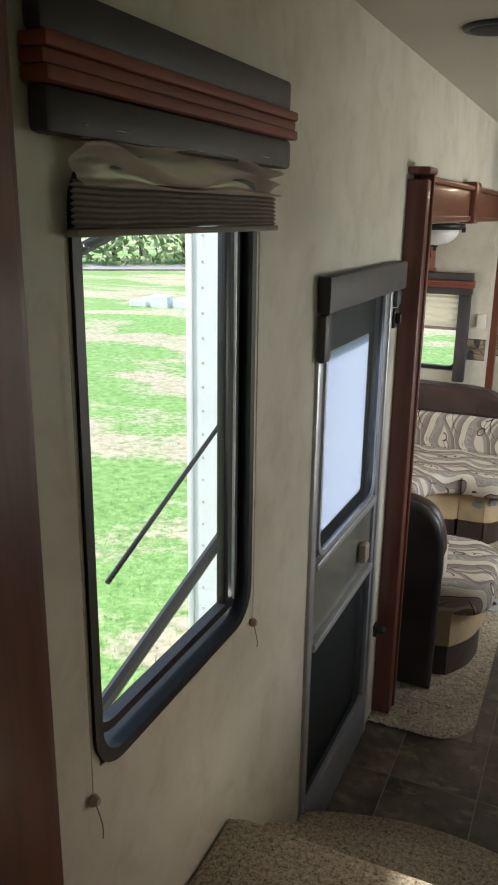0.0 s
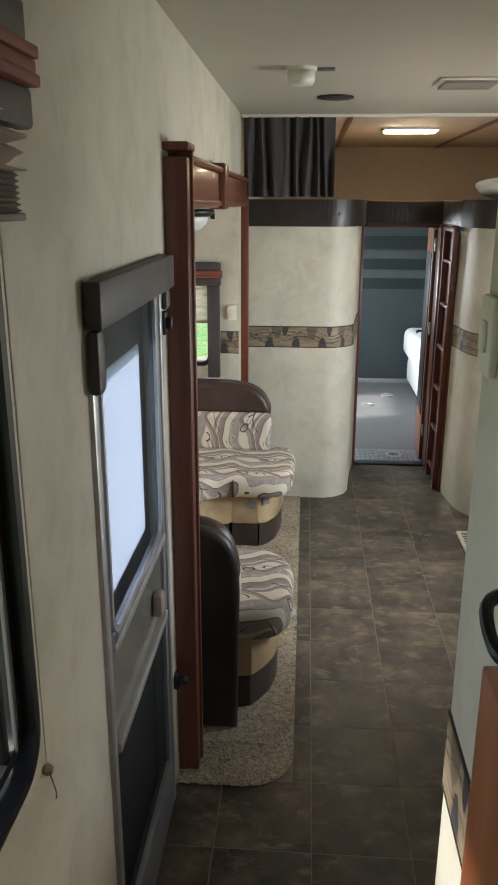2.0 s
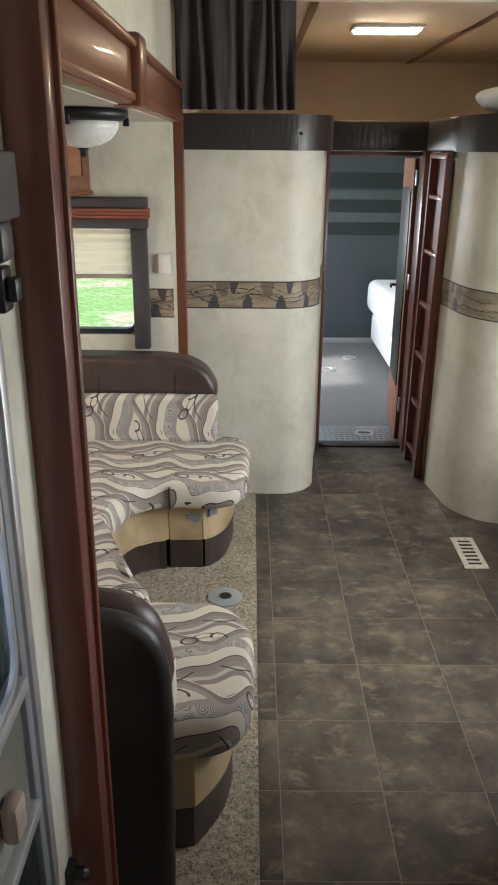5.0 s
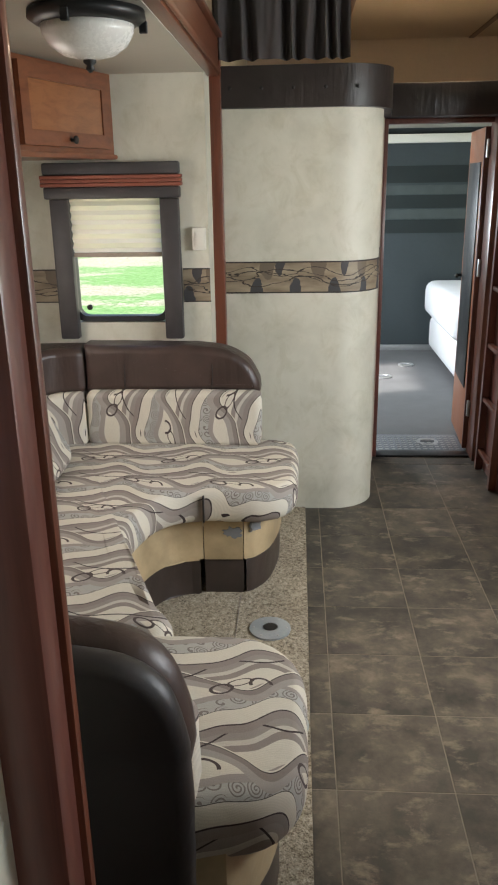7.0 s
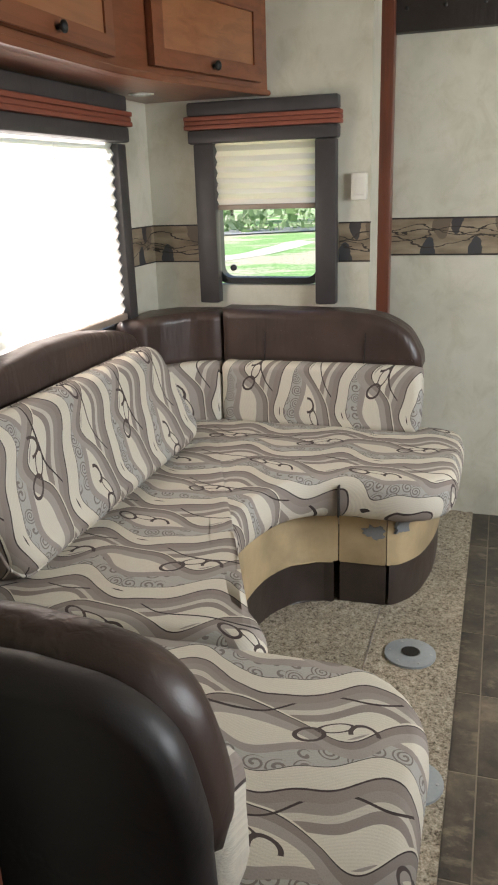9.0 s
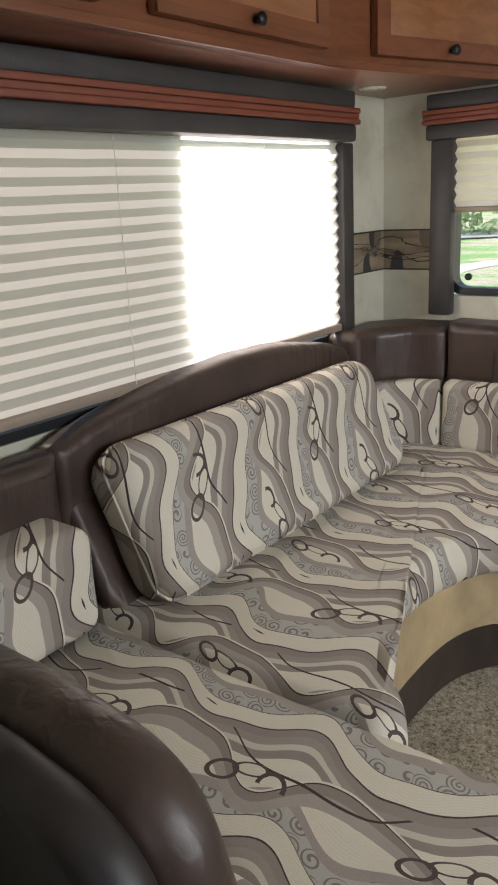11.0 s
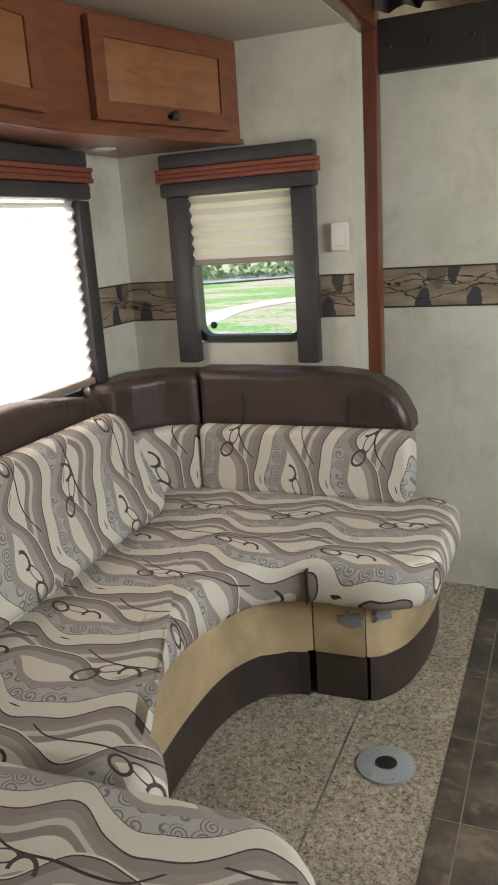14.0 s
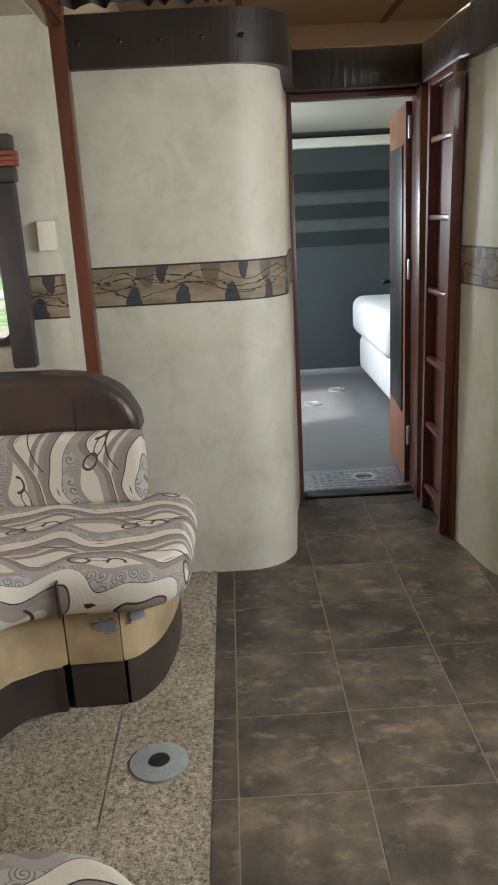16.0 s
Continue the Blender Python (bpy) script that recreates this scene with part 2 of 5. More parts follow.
def grass_mat():
    n = Nodes("grass_ground", 0.9)
    p = n.pos()
    big = n.noise(n.scaled(p, (0.5, 1.0, 1.0)), 0.42, 6, 0.6, 0.4)
    fine = n.noise(p, 9, 6, 0.75)
    green = n.ramp(fine, [(0.32, (0.10, 0.22, 0.055)), (0.5, (0.19, 0.37, 0.11)), (0.68, (0.32, 0.47, 0.21))])
    dirt = n.ramp(fine, [(0.3, (0.27, 0.25, 0.17)), (0.7, (0.58, 0.55, 0.42))])
    n.color(n.mix(n.ramp(n.math("MULTIPLY_ADD", fine, 0.22, big), [(0.58, grey(0)), (0.65, grey(1))]), green, dirt))
    n.bump(fine, 0.8, 0.05)
    return n.mat


def leaf_mat():
    n = Nodes("leaves", 0.7)
    g = n.tree.nodes.new("ShaderNodeNewGeometry")
    c = n.ramp(g.outputs["Random Per Island"], [(0.0, (0.20, 0.31, 0.12)), (0.5, (0.33, 0.45, 0.22)), (1.0, (0.46, 0.56, 0.34))])
    n.color(c)
    tl = n.node("BsdfTranslucent", Color=c)
    mx = n.tree.nodes.new("ShaderNodeMixShader")
    n.tree.links.new(n.bsdf.outputs[0], mx.inputs[1])
    n.tree.links.new(tl.outputs[0], mx.inputs[2])
    n.tree.links.new(mx.outputs[0], n.tree.nodes["Material Output"].inputs[0])
    return n.mat


def see_through(name, color, opaque, rough=0.6):
    """Cloth or mesh that lets part of the light straight through."""
    n = Nodes(name, rough, color=color)
    out = n.tree.nodes["Material Output"]
    tr = n.tree.nodes.new("ShaderNodeBsdfTransparent")
    mx = n.tree.nodes.new("ShaderNodeMixShader")
    mx.inputs[0].default_value = opaque
    n.tree.links.new(tr.outputs[0], mx.inputs[1])
    n.tree.links.new(n.bsdf.outputs[0], mx.inputs[2])
    n.tree.links.new(mx.outputs[0], out.inputs[0])
    return n.mat


def blind_mat(name, color, through_light=0.6):
    """Pleated paper blind: half scattered back, half passed on."""
    n = Nodes(name, 0.9, color=color)
    out = n.tree.nodes["Material Output"]
    tl = n.node("BsdfTranslucent", Color=(*color, 1))
    mx = n.tree.nodes.new("ShaderNodeMixShader")
    mx.inputs[0].default_value = through_light
    n.tree.links.new(n.bsdf.outputs[0], mx.inputs[1])
    n.tree.links.new(tl.outputs[0], mx.inputs[2])
    n.tree.links.new(mx.outputs[0], out.inputs[0])
    n.bump(n.noise(n.pos(), 300, 2), 0.1, 0.0005)
    return n.mat


def glass_mat(name, tint=(1, 1, 1), rough=0.0):
    n = Nodes(name, rough)
    out = n.tree.nodes["Material Output"]
    tr = n.tree.nodes.new("ShaderNodeBsdfTransparent")
    tr.inputs[0].default_value = (*tint, 1)
    gl = n.tree.nodes.new("ShaderNodeBsdfGlossy")
    gl.inputs["Roughness"].default_value = 0.02
    mx = n.tree.nodes.new("ShaderNodeMixShader")
    mx.inputs[0].default_value = 0.008
    n.tree.links.new(tr.outputs[0], mx.inputs[1])
    n.tree.links.new(gl.outputs[0], mx.inputs[2])
    n.tree.links.new(mx.outputs[0], out.inputs[0])
    return n.mat


def glow_mat(name, color, strength):
    n = Nodes(name, 0.4, color=color)
    n.bsdf.inputs["Emission Color"].default_value = (*color, 1)
    n.bsdf.inputs["Emission Strength"].default_value = strength
    return n.mat


M_WALL = wallpaper()
M_BORDER = border_paper()
M_LINE = plain("border_edge", (0.03, 0.025, 0.022), 0.5)
M_CEIL = plain("ceiling_vinyl", (0.46, 0.44, 0.375), 0.6, vary=0.05, scale=4)
M_LOFT = plain("loft_panel", (0.62, 0.49, 0.38), 0.6, vary=0.06, scale=3)
M_CHERRY = wood("cherry_wood", (0.07, 0.019, 0.011), (0.15, 0.045, 0.023), 2)
M_CHERRY_Y = wood("cherry_wood_long", (0.08, 0.025, 0.014), (0.18, 0.062, 0.03), 1)
M_DARKWOOD = wood("dark_cherry_wood", (0.075, 0.025, 0.020), (0.15, 0.052, 0.038), 2)
M_CABINET = wood("cabinet_wood", (0.11, 0.034, 0.016), (0.21, 0.072, 0.032), 1)
M_PANEL = wood("cabinet_panel_wood", (0.19, 0.072, 0.030), (0.31, 0.125, 0.052), 1)
M_ORANGE = wood("orange_wood", (0.28, 0.085, 0.032), (0.42, 0.15, 0.06), 2)
M_SEAT = fabric("seat_fabric", (0.0, 1.0, 0.6), (1.0, 0.25, -0.6))
M_BACKX = fabric("back_fabric", (1.0, 0.0, 0.0), (0.0, 0.5, 1.0))
M_BACKY = fabric("bolster_fabric", (0.55, 1.0, 0.0), (-0.4, 0.0, 1.0))
M_BROWN = leather("brown_vinyl", (0.058, 0.037, 0.030), 0.42, 2.6)
M_BLACKV = leather("dark_vinyl", (0.022, 0.018, 0.017), 0.5)
M_CREAMV = leather("cream_vinyl", (0.47, 0.36, 0.21), 0.42)
M_KICK = leather("kick_vinyl", (0.05, 0.036, 0.030), 0.4)
M_BARE = plain("bare_backing", (0.21, 0.22, 0.23), 0.8)
M_TILE = tile_stone()
M_GROUT = plain("grout", (0.24, 0.205, 0.16), 0.8, scale=20)
M_CARPET = carpet_mat()
M_VAL = leather("valance_vinyl", (0.050, 0.045, 0.045), 0.5)
M_RUST = plain("rust_fabric", (0.22, 0.062, 0.035), 0.6, scale=20)
M_BLIND = blind_mat("pleated_blind", (0.95, 0.85, 0.76), 0.80)
M_BLINDWIDE = blind_mat("wide_pleated_blind", (0.92, 0.83, 0.77), 0.72)
M_BLINDRAIL = plain("blind_rail", (0.32, 0.25, 0.20), 0.5)
M_SHADE = blind_mat("folded_shade", (0.74, 0.65, 0.60), 0.55)
M_PLEAT = plain("shade_pleats", (0.26, 0.225, 0.20), 0.8, scale=30)
M_BLACK = plain("black_frame", (0.007, 0.008, 0.009), 0.42, vary=0.1)
M_ALU = plain("aluminium", (0.48, 0.49, 0.50), 0.4, 0.7, scale=14)
M_GREYMETAL = plain("grey_metal", (0.22, 0.235, 0.26), 0.45, 0.3)
M_ZINC = plain("zinc_plate", (0.36, 0.40, 0.42), 0.5, 0.3)
M_GLASS = glass_mat("glass")
# tint dims the blind's left half, so that the right reads as glare
M_DIM = glass_mat("dimming_glass", (0.50, 0.50, 0.49))
M_FROST = blind_mat("frosted_glass", (0.76, 0.82, 0.96), 0.92)
M_SCREEN = see_through("insect_screen", (0.02, 0.028, 0.03), 0.32)
M_DOORIN = plain("entry_door_inner", (0.022, 0.032, 0.036), 0.5)
M_ACRYL = see_through("smoked_acrylic", (0.20, 0.20, 0.17), 0.8, 0.15)
M_WHITE = plain("white_plastic", (0.74, 0.72, 0.64), 0.4, vary=0.04)
M_SIDING = plain("white_siding", (0.72, 0.76, 0.80), 0.35, vary=0.04)
M_CAPV = leather("cap_vinyl", (0.026, 0.020, 0.018), 0.34, 1.5)
M_CURTAIN = plain("curtain_cloth", (0.050, 0.043, 0.042), 0.8, scale=40)
M_OPAL = plain("opal_glass", (0.74, 0.75, 0.72), 0.25, vary=0.05)
M_COUNTER = plain("speckled_counter", (0.60, 0.56, 0.46), 0.3, vary=0.3, scale=60)
M_GARWALL = plain("garage_wall", (0.044, 0.057, 0.062), 0.5, vary=0.12, scale=3)
M_STRIPE1 = plain("stripe_dark", (0.014, 0.022, 0.023), 0.5)
M_STRIPE2 = plain("stripe_light", (0.060, 0.076, 0.076), 0.5)
M_GARFLOOR = plain("garage_rubber", (0.14, 0.14, 0.145), 0.55, vary=0.2, scale=7)
M_SHEET = plain("white_cover", (0.80, 0.81, 0.83), 0.7, vary=0.04)
M_GRASS = grass_mat()
M_LEAF = leaf_mat()
M_BLADE = blind_mat("grass_blade", (0.17, 0.37, 0.08), 0.5)
M_BARK = plain("bark", (0.11, 0.085, 0.06), 0.9, scale=20)
M_ROAD = plain("road_surface", (0.30, 0.31, 0.32), 0.8)
M_TRACK = plain("pale_gravel", (0.58, 0.56, 0.50), 0.9, vary=0.12, scale=6)
M_LAMPGLOW = glow_mat("lit_panel", (1.0, 0.82, 0.58), 38.0)


# ---- mesh helpers ----
def part(name, bm, material, parent=None, label="", smooth=False):
    """Links a bmesh, drawn in world places, as one mesh object."""
    me = bpy.data.meshes.new(name)
    bmesh.ops.recalc_face_normals(bm, faces=bm.faces)
    for f in bm.faces:
        f.smooth = True
    if not smooth:
        for e in bm.edges:
            e.smooth = len(e.link_faces) == 2 and e.calc_face_angle(0) < 0.5
    bm.to_mesh(me)
    bm.free()
    me.materials.append(material)
    ob = new(name, me)
    if parent:
        ob.parent = parent
        if parent.type == "EMPTY":
            ob.matrix_parent_inverse = parent.matrix_basis.inverted()
    if label:
        ob["label"] = label
    return ob


def thing(name, at, label, category, group="", kind=""):
    ob = new(name)
    ob.location = at
    ob.empty_display_size = 0.1
    return tagged(ob, label, category, group, kind)


def box(x0, x1, y0, y1, z0, z1, bevel=0.0, seg=2, m=None):
    bm = bmesh.new()
    bmesh.ops.create_cube(bm, size=1)
    for v in bm.verts:
        v.co = Vector(((x0 + x1) / 2 + v.co.x * (x1 - x0), (y0 + y1) / 2 + v.co.y * (y1 - y0), (z0 + z1) / 2 + v.co.z * (z1 - z0)))
    if bevel:
        bmesh.ops.bevel(bm, geom=bm.edges[:], offset=bevel, segments=seg, profile=0.5, affect="EDGES")
    if m is not None:
        bm.transform(m)
    return bm


def join(*bms):
    out = bmesh.new()
    for b in bms:
        me = bpy.data.meshes.new("tmp")
        b.to_mesh(me)
        b.free()
        out.from_mesh(me)
        bpy.data.meshes.remove(me)
    return out


def prism(outline, z0, z1, bevel=0.0, seg=3, axis="z", vertical_bevel=False):
    """An outline, extruded. axis x: outline is (y, z); axis y: outline is (x, z)."""
    bm = bmesh.new()
    put = {"z": lambda a, b, c: (a, b, c), "x": lambda a, b, c: (c, a, b), "y": lambda a, b, c: (a, c, b)}[axis]
    lo = [bm.verts.new(put(a, b, z0)) for a, b in outline]
    hi = [bm.verts.new(put(a, b, z1)) for a, b in outline]
    bm.faces.new(lo[::-1])
    bm.faces.new(hi)
    rim = []
    n = len(outline)
    for i in range(n):
        bm.faces.new((lo[i], lo[(i + 1) % n], hi[(i + 1) % n], hi[i]))
    bm.edges.ensure_lookup_table()
    if bevel:
        if not vertical_bevel:
            rim = [e for e in bm.edges if (e.verts[0] in lo) == (e.verts[1] in lo)]
        else:
            rim = bm.edges[:]
        bmesh.ops.bevel(bm, geom=rim, offset=bevel, segments=seg, profile=0.5, affect="EDGES")
    return bm


def arc(cx, cy, r, a0, a1, n=8, ry=None):
    ry = r if ry is None else ry
    return [(cx + r * math.cos(radians(a0 + (a1 - a0) * i / n)), cy + ry * math.sin(radians(a0 + (a1 - a0) * i / n))) for i in range(n + 1)]


def smooth_line(points, per=6):
    """A Catmull-Rom line through a few points."""
    out = []
    p = [points[0], *points, points[-1]]
    for i in range(1, len(p) - 2):
        for k in range(per):
            t = k / per
            q = []
            for j in range(len(points[0])):
                a, b, c, d = p[i - 1][j], p[i][j], p[i + 1][j], p[i + 2][j]
                q.append(0.5 * (2 * b + (c - a) * t + (2 * a - 5 * b + 4 * c - d) * t * t + (3 * b - a - 3 * c + d) * t ** 3))
            out.append(tuple(q))
    out.append(tuple(points[-1]))
    return out


def tube(points, r, n=8):
    """A round bar along a line."""
    bm = bmesh.new()
    rings = []
    pts = [Vector(p) for p in points]
    for i, p in enumerate(pts):
        d = (pts[min(i + 1, len(pts) - 1)] - pts[max(i - 1, 0)]).normalized()
        side = d.cross(Vector((0, 0, 1)) if abs(d.z) < 0.9 else Vector((1, 0, 0))).normalized()
        up = side.cross(d)
        rings.append([bm.verts.new(p + r * (side * math.cos(2 * math.pi * k / n) + up * math.sin(2 * math.pi * k / n))) for k in range(n)])
    for a, b in zip(rings, rings[1:]):
        for k in range(n):
            bm.faces.new((a[k], a[(k + 1) % n], b[(k + 1) % n], b[k]))
    bm.faces.new(rings[0][::-1])
    bm.faces.new(rings[-1])
    return bm


def lathe(profile, at, n=24, m=None):
    """A turned shape from (radius, height) pairs."""
    bm = bmesh.new()
    rings = [[bm.verts.new((r * math.cos(2 * math.pi * k / n), r * math.sin(2 * math.pi * k / n), z)) for k in range(n)] for r, z in profile]
    for a, b in zip(rings, rings[1:]):
        for k in range(n):
            bm.faces.new((a[k], a[(k + 1) % n], b[(k + 1) % n], b[k]))
    bm.faces.new(rings[0][::-1])
    bm.faces.new(rings[-1])
    bm.transform(Matrix.Translation(at) @ (m or Matrix()))
    return bm


def with_holes(x0, x1, spans, z0, z1, fixed, thick, axis):
    """A wall along an axis from x0 to x1, fixed to fixed+thick across it, with (a, b, lo, hi) openings."""
    cells = []
    cuts = sorted({x0, x1, *[s for sp in spans for s in sp[:2]]})
    for a, b in zip(cuts, cuts[1:]):
        holes = sorted((s[2], s[3]) for s in spans if s[0] <= a + 1e-6 and s[1] >= b - 1e-6)
        z = z0
        for lo, hi in holes:
            if lo > z:
                cells.append((a, b, z, lo))
            z = hi
        if z < z1:
            cells.append((a, b, z, z1))
    bms = [box(fixed, fixed + thick, a, b, lo, hi) if axis == "y" else box(a, b, fixed, fixed + thick, lo, hi) for a, b, lo, hi in cells]
    return join(*bms)


def sheet(nx, ny, put):
    """A grid of quads; put(i/nx, j/ny) gives each place."""
    bm = bmesh.new()
    g = [[bm.verts.new(put(i / nx, j / ny)) for j in range(ny + 1)] for i in range(nx + 1)]
    for i in range(nx):
        for j in range(ny):
            bm.faces.new((g[i][j], g[i + 1][j], g[i + 1][j + 1], g[i][j + 1]))
    return bm


def structure(ob, label, category):
    return tagged(ob, label, category, kind="structure")


def rounded_rect(y0, y1, z0, z1, r, n=5):
    return arc(y1 - r, z1 - r, r, 0, 90, n) + arc(y0 + r, z1 - r, r, 90, 180, n) + arc(y0 + r, z0 + r, r, 180, 270, n) + arc(y1 - r, z0 + r, r, 270, 360, n)


def ring_frame(outer, inner, lo, hi, axis):
    """A frame between two outlines of equal length, lo to hi deep."""
    put = {"x": lambda a, b, c: (c, a, b), "y": lambda a, b, c: (a, c, b)}[axis]
    bm = bmesh.new()
    n = len(outer)
    v = [[bm.verts.new(put(a, b, d)) for a, b in o] for o, d in ((outer, lo), (outer, hi), (inner, hi), (inner, lo))]
    for k in range(4):
        for i in range(n):
            bm.faces.new((v[k][i], v[k][(i + 1) % n], v[(k + 1) % 4][(i + 1) % n], v[(k + 1) % 4][i]))
    return bm


# ---- the large structure ----
WX, RX, CEIL = -0.63, 1.75, 2.43
# the last opening, out of view, is added for the garage fill lamp
part_wall = with_holes(-1.3, 9.2, [(0.86, 1.43, 1.085, 1.98), (1.87, 2.54, 0.0, 1.76), (2.80, 5.36, 0.0, 1.98), (7.25, 8.15, 1.05, 1.65)], -0.12, CEIL + 0.1, WX - 0.04, 0.04, "y")
structure(part("wall_west", part_wall, M_WALL), "cream mottled wallpapered side wall with window and doorway", "wall")
# both openings are unseen, added behind the kitchen and front fill lamps
structure(part("wall_east", with_holes(-1.3, 9.2, [(3.1, 4.4, 1.1, 1.8), (-0.15, 0.75, 1.45, 2.05)], -0.12, CEIL + 0.1, RX, 0.04, "y"), M_WALL), "cream wallpapered side wall behind the kitchen", "wall")
structure(part("wall_south", box(WX - 0.04, RX + 0.04, -1.34, -1.3, -0.12, CEIL + 0.1), M_WALL), "cream wallpapered end wall", "wall")
structure(part("ceiling", box(WX - 0.04, RX + 0.04, -1.3, 9.2, CEIL, CEIL + 0.05), M_CEIL), "pale cream vinyl ceiling", "ceiling")
structure(part("floor", box(WX - 0.04, RX + 0.04, -1.3, 6.19, -0.12, -0.0012), M_GROUT), "subfloor with pale grout under stone-look tiles", "floor")

# slide-out room: floor, ceiling, end walls, window wall
SX, SY0, SY1, SZ = -1.46, 2.74, 5.19, 1.905
structure(part("floor_slide", box(SX - 0.03, WX - 0.04, 2.80, 5.25, -0.12, -0.006), M_GROUT), "floor of the slide-out bay", "floor")
structure(part("ceiling_slide", box(SX - 0.03, WX, 2.80, 5.25, SZ, SZ + 0.06), M_CEIL), "pale ceiling of the slide-out bay", "ceiling")
structure(part("wall_slide_north", with_holes(SX, WX - 0.002, [(-1.212, -0.80, 0.95, 1.48)], -0.12, SZ, SY1, 0.05, "x"), M_WALL), "cream wallpapered end wall of the slide-out with a small window", "wall")
structure(part("wall_slide_south", box(SX, WX - 0.04, 2.80, 2.85, -0.12, SZ), M_WALL), "cream wallpapered end wall of the slide-out", "wall")
structure(part("wall_slide_west", with_holes(2.80, 5.24, [(3.10, 4.84, 0.83, 1.56)], -0.12, SZ, SX - 0.03, 0.03, "y"), M_WALL), "cream wallpapered wall of the slide-out with a wide window", "wall")

# white outer skin of the slide-out, with a seam strip of rivets
skin = thing("slide_out_skin", (-1.1, 2.77, -0.1), "white riveted metal outer side of the slide-out bay", "exterior wall", kind="structure")
part("siding", box(SX - 0.035, WX - 0.045, 2.765, 2.798, -0.2, 2.05), M_SIDING, skin)
part("corner_trim", box(SX - 0.042, SX - 0.012, 2.758, 2.799, -0.2, 2.06, 0.004), M_SIDING, skin)
for k in range(20):
    part("rivet", lathe([(0.006, 0), (0.004, 0.003)], (SX + 0.03, 2.765, 0.05 + 0.1 * k), 8, pose(0, 0, 0, 90)), M_ALU, skin)
for k in range(2):
    part("seam_strip", box(-1.33 + 0.3 * k, -1.315 + 0.3 * k, 2.760, 2.766, -0.2, 2.05), M_SIDING, skin)

# bulkhead between living area and garage: rounded left and right bays
left_plan = [(WX, 6.25), (WX, 5.43), (-0.15, 5.43)] + arc(-0.10, 5.63, 0.20, -90, 0, 18) + [(0.135, 6.0), (0.165, 6.19), (0.165, 6.25)]
right_plan = [(RX, 6.25), (0.745, 6.25), (0.745, 5.60)] + smooth_line([(0.76, 5.52), (0.80, 5.28), (0.92, 5.12), (1.10, 5.06)], 9) + [(RX, 5.06)]
CAPZ0, CAPZ1 = 1.79, 1.95


def offset_plan(plan, d):
    """Moves an outline outwards by d."""
    out = []
    n = len(plan)
    area = sum(plan[i][0] * plan[(i + 1) % n][1] - plan[(i + 1) % n][0] * plan[i][1] for i in range(n))
    s = 1 if area > 0 else -1
    for i in range(n):
        a, b, c = (Vector(plan[k % n]) for k in (i - 1, i, i + 1))
        d1, d2 = (b - a).normalized(), (c - b).normalized()
        n1, n2 = Vector((d1.y, -d1.x)) * s, Vector((d2.y, -d2.x)) * s
        m = (n1 + n2)
        m = m.normalized() if m.length > 1e-6 else n1
        out.append(tuple(b + m * d / max(0.6, m.dot(n1))))
    return out


for name, plan, say in (("bulkhead_left", left_plan, "cream mottled bulkhead wall with a rounded corner and printed border"), ("bulkhead_right", right_plan, "cream mottled bulkhead wall curving back beside the ladder")):
    wall = structure(part(name, prism(plan, -0.006, CAPZ0), M_WALL), say, "wall")
    part("border", prism(offset_plan(plan, 0.0025), 1.038, 1.168), M_BORDER, wall, "printed brown border strip")
    part("border_edge", prism(offset_plan(plan, 0.004), 1.166, 1.172), M_LINE, wall)
    part("border_edge", prism(offset_plan(plan, 0.004), 1.034, 1.040), M_LINE, wall)

cap = thing("loft_edge", (0.2, 5.5, CAPZ0), "dark brown padded vinyl edge of the sleeping loft", "loft edge", kind="structure")
part("padding", prism(offset_plan(left_plan, 0.035), CAPZ0, CAPZ1, 0.014, 2), M_CAPV, cap)
part("padding", prism(offset_plan(right_plan, 0.035), CAPZ0, CAPZ1, 0.014, 2), M_CAPV, cap)
part("header", box(0.15, 0.76, 6.10, 6.25, CAPZ0, CAPZ1 - 0.004, 0.012), M_CAPV, cap)
part("loft_floor", box(WX, RX, 6.25, 9.2, 1.90, 1.945), M_CEIL, cap)
for k in range(5):
    part("button", lathe([(0.008, 0), (0.008, 0.003), (0.003, 0.006)], (-0.55 + 0.13 * k, 5.396, 1.865), 10, pose(0, 0, 0, 90)), M_BLACK, cap)
structure(part("wall_loft", box(WX, RX, 8.0, 8.04, 1.945, CEIL), M_LOFT), "warm peach panelled back wall of the loft", "wall")
structure(part("loft_ceiling", box(WX, RX, 5.45, 8.0, CEIL - 0.012, CEIL - 0.001), M_LOFT), "warm panelled loft ceiling", "ceiling")

# ---- carpets and steps ----
def pile(name, outline_fn, nx, ny, label, lift=0.006):
    def put(a, b):
        x, y, z = outline_fn(a, b)
        h = noise.noise(Vector((x * 55, y * 55, z * 55))) * 0.0045 + noise.noise(Vector((x * 120, y * 120, 3))) * 0.003
        return (x, y, z + h + lift)
    ob = part(name, sheet(nx, ny, put), M_CARPET, smooth=True)
    return tagged(ob, label, "carpet", kind="structure")


def slide_carpet(a, b):
    y = 2.63 + b * 2.86
    right = -0.228
    if y < 2.80:
        right = -0.398 + math.sqrt(max(0, 0.17 ** 2 - (2.80 - y) ** 2))
    return (-1.0 + a * (right + 1.0) if y > 2.855 else -0.63 + a * (right + 0.63), y, 0.0)


pile("carpet", slide_carpet, 90, 330, "beige speckled carpet in front of the sofa, cut with a rounded corner")
part_seam = part("carpet_seam", box(-0.483, -0.4805, 3.7, 4.58, 0.002, 0.0085), M_PLEAT)
structure(part_seam, "dark joint line across the beige carpet", "carpet seam")

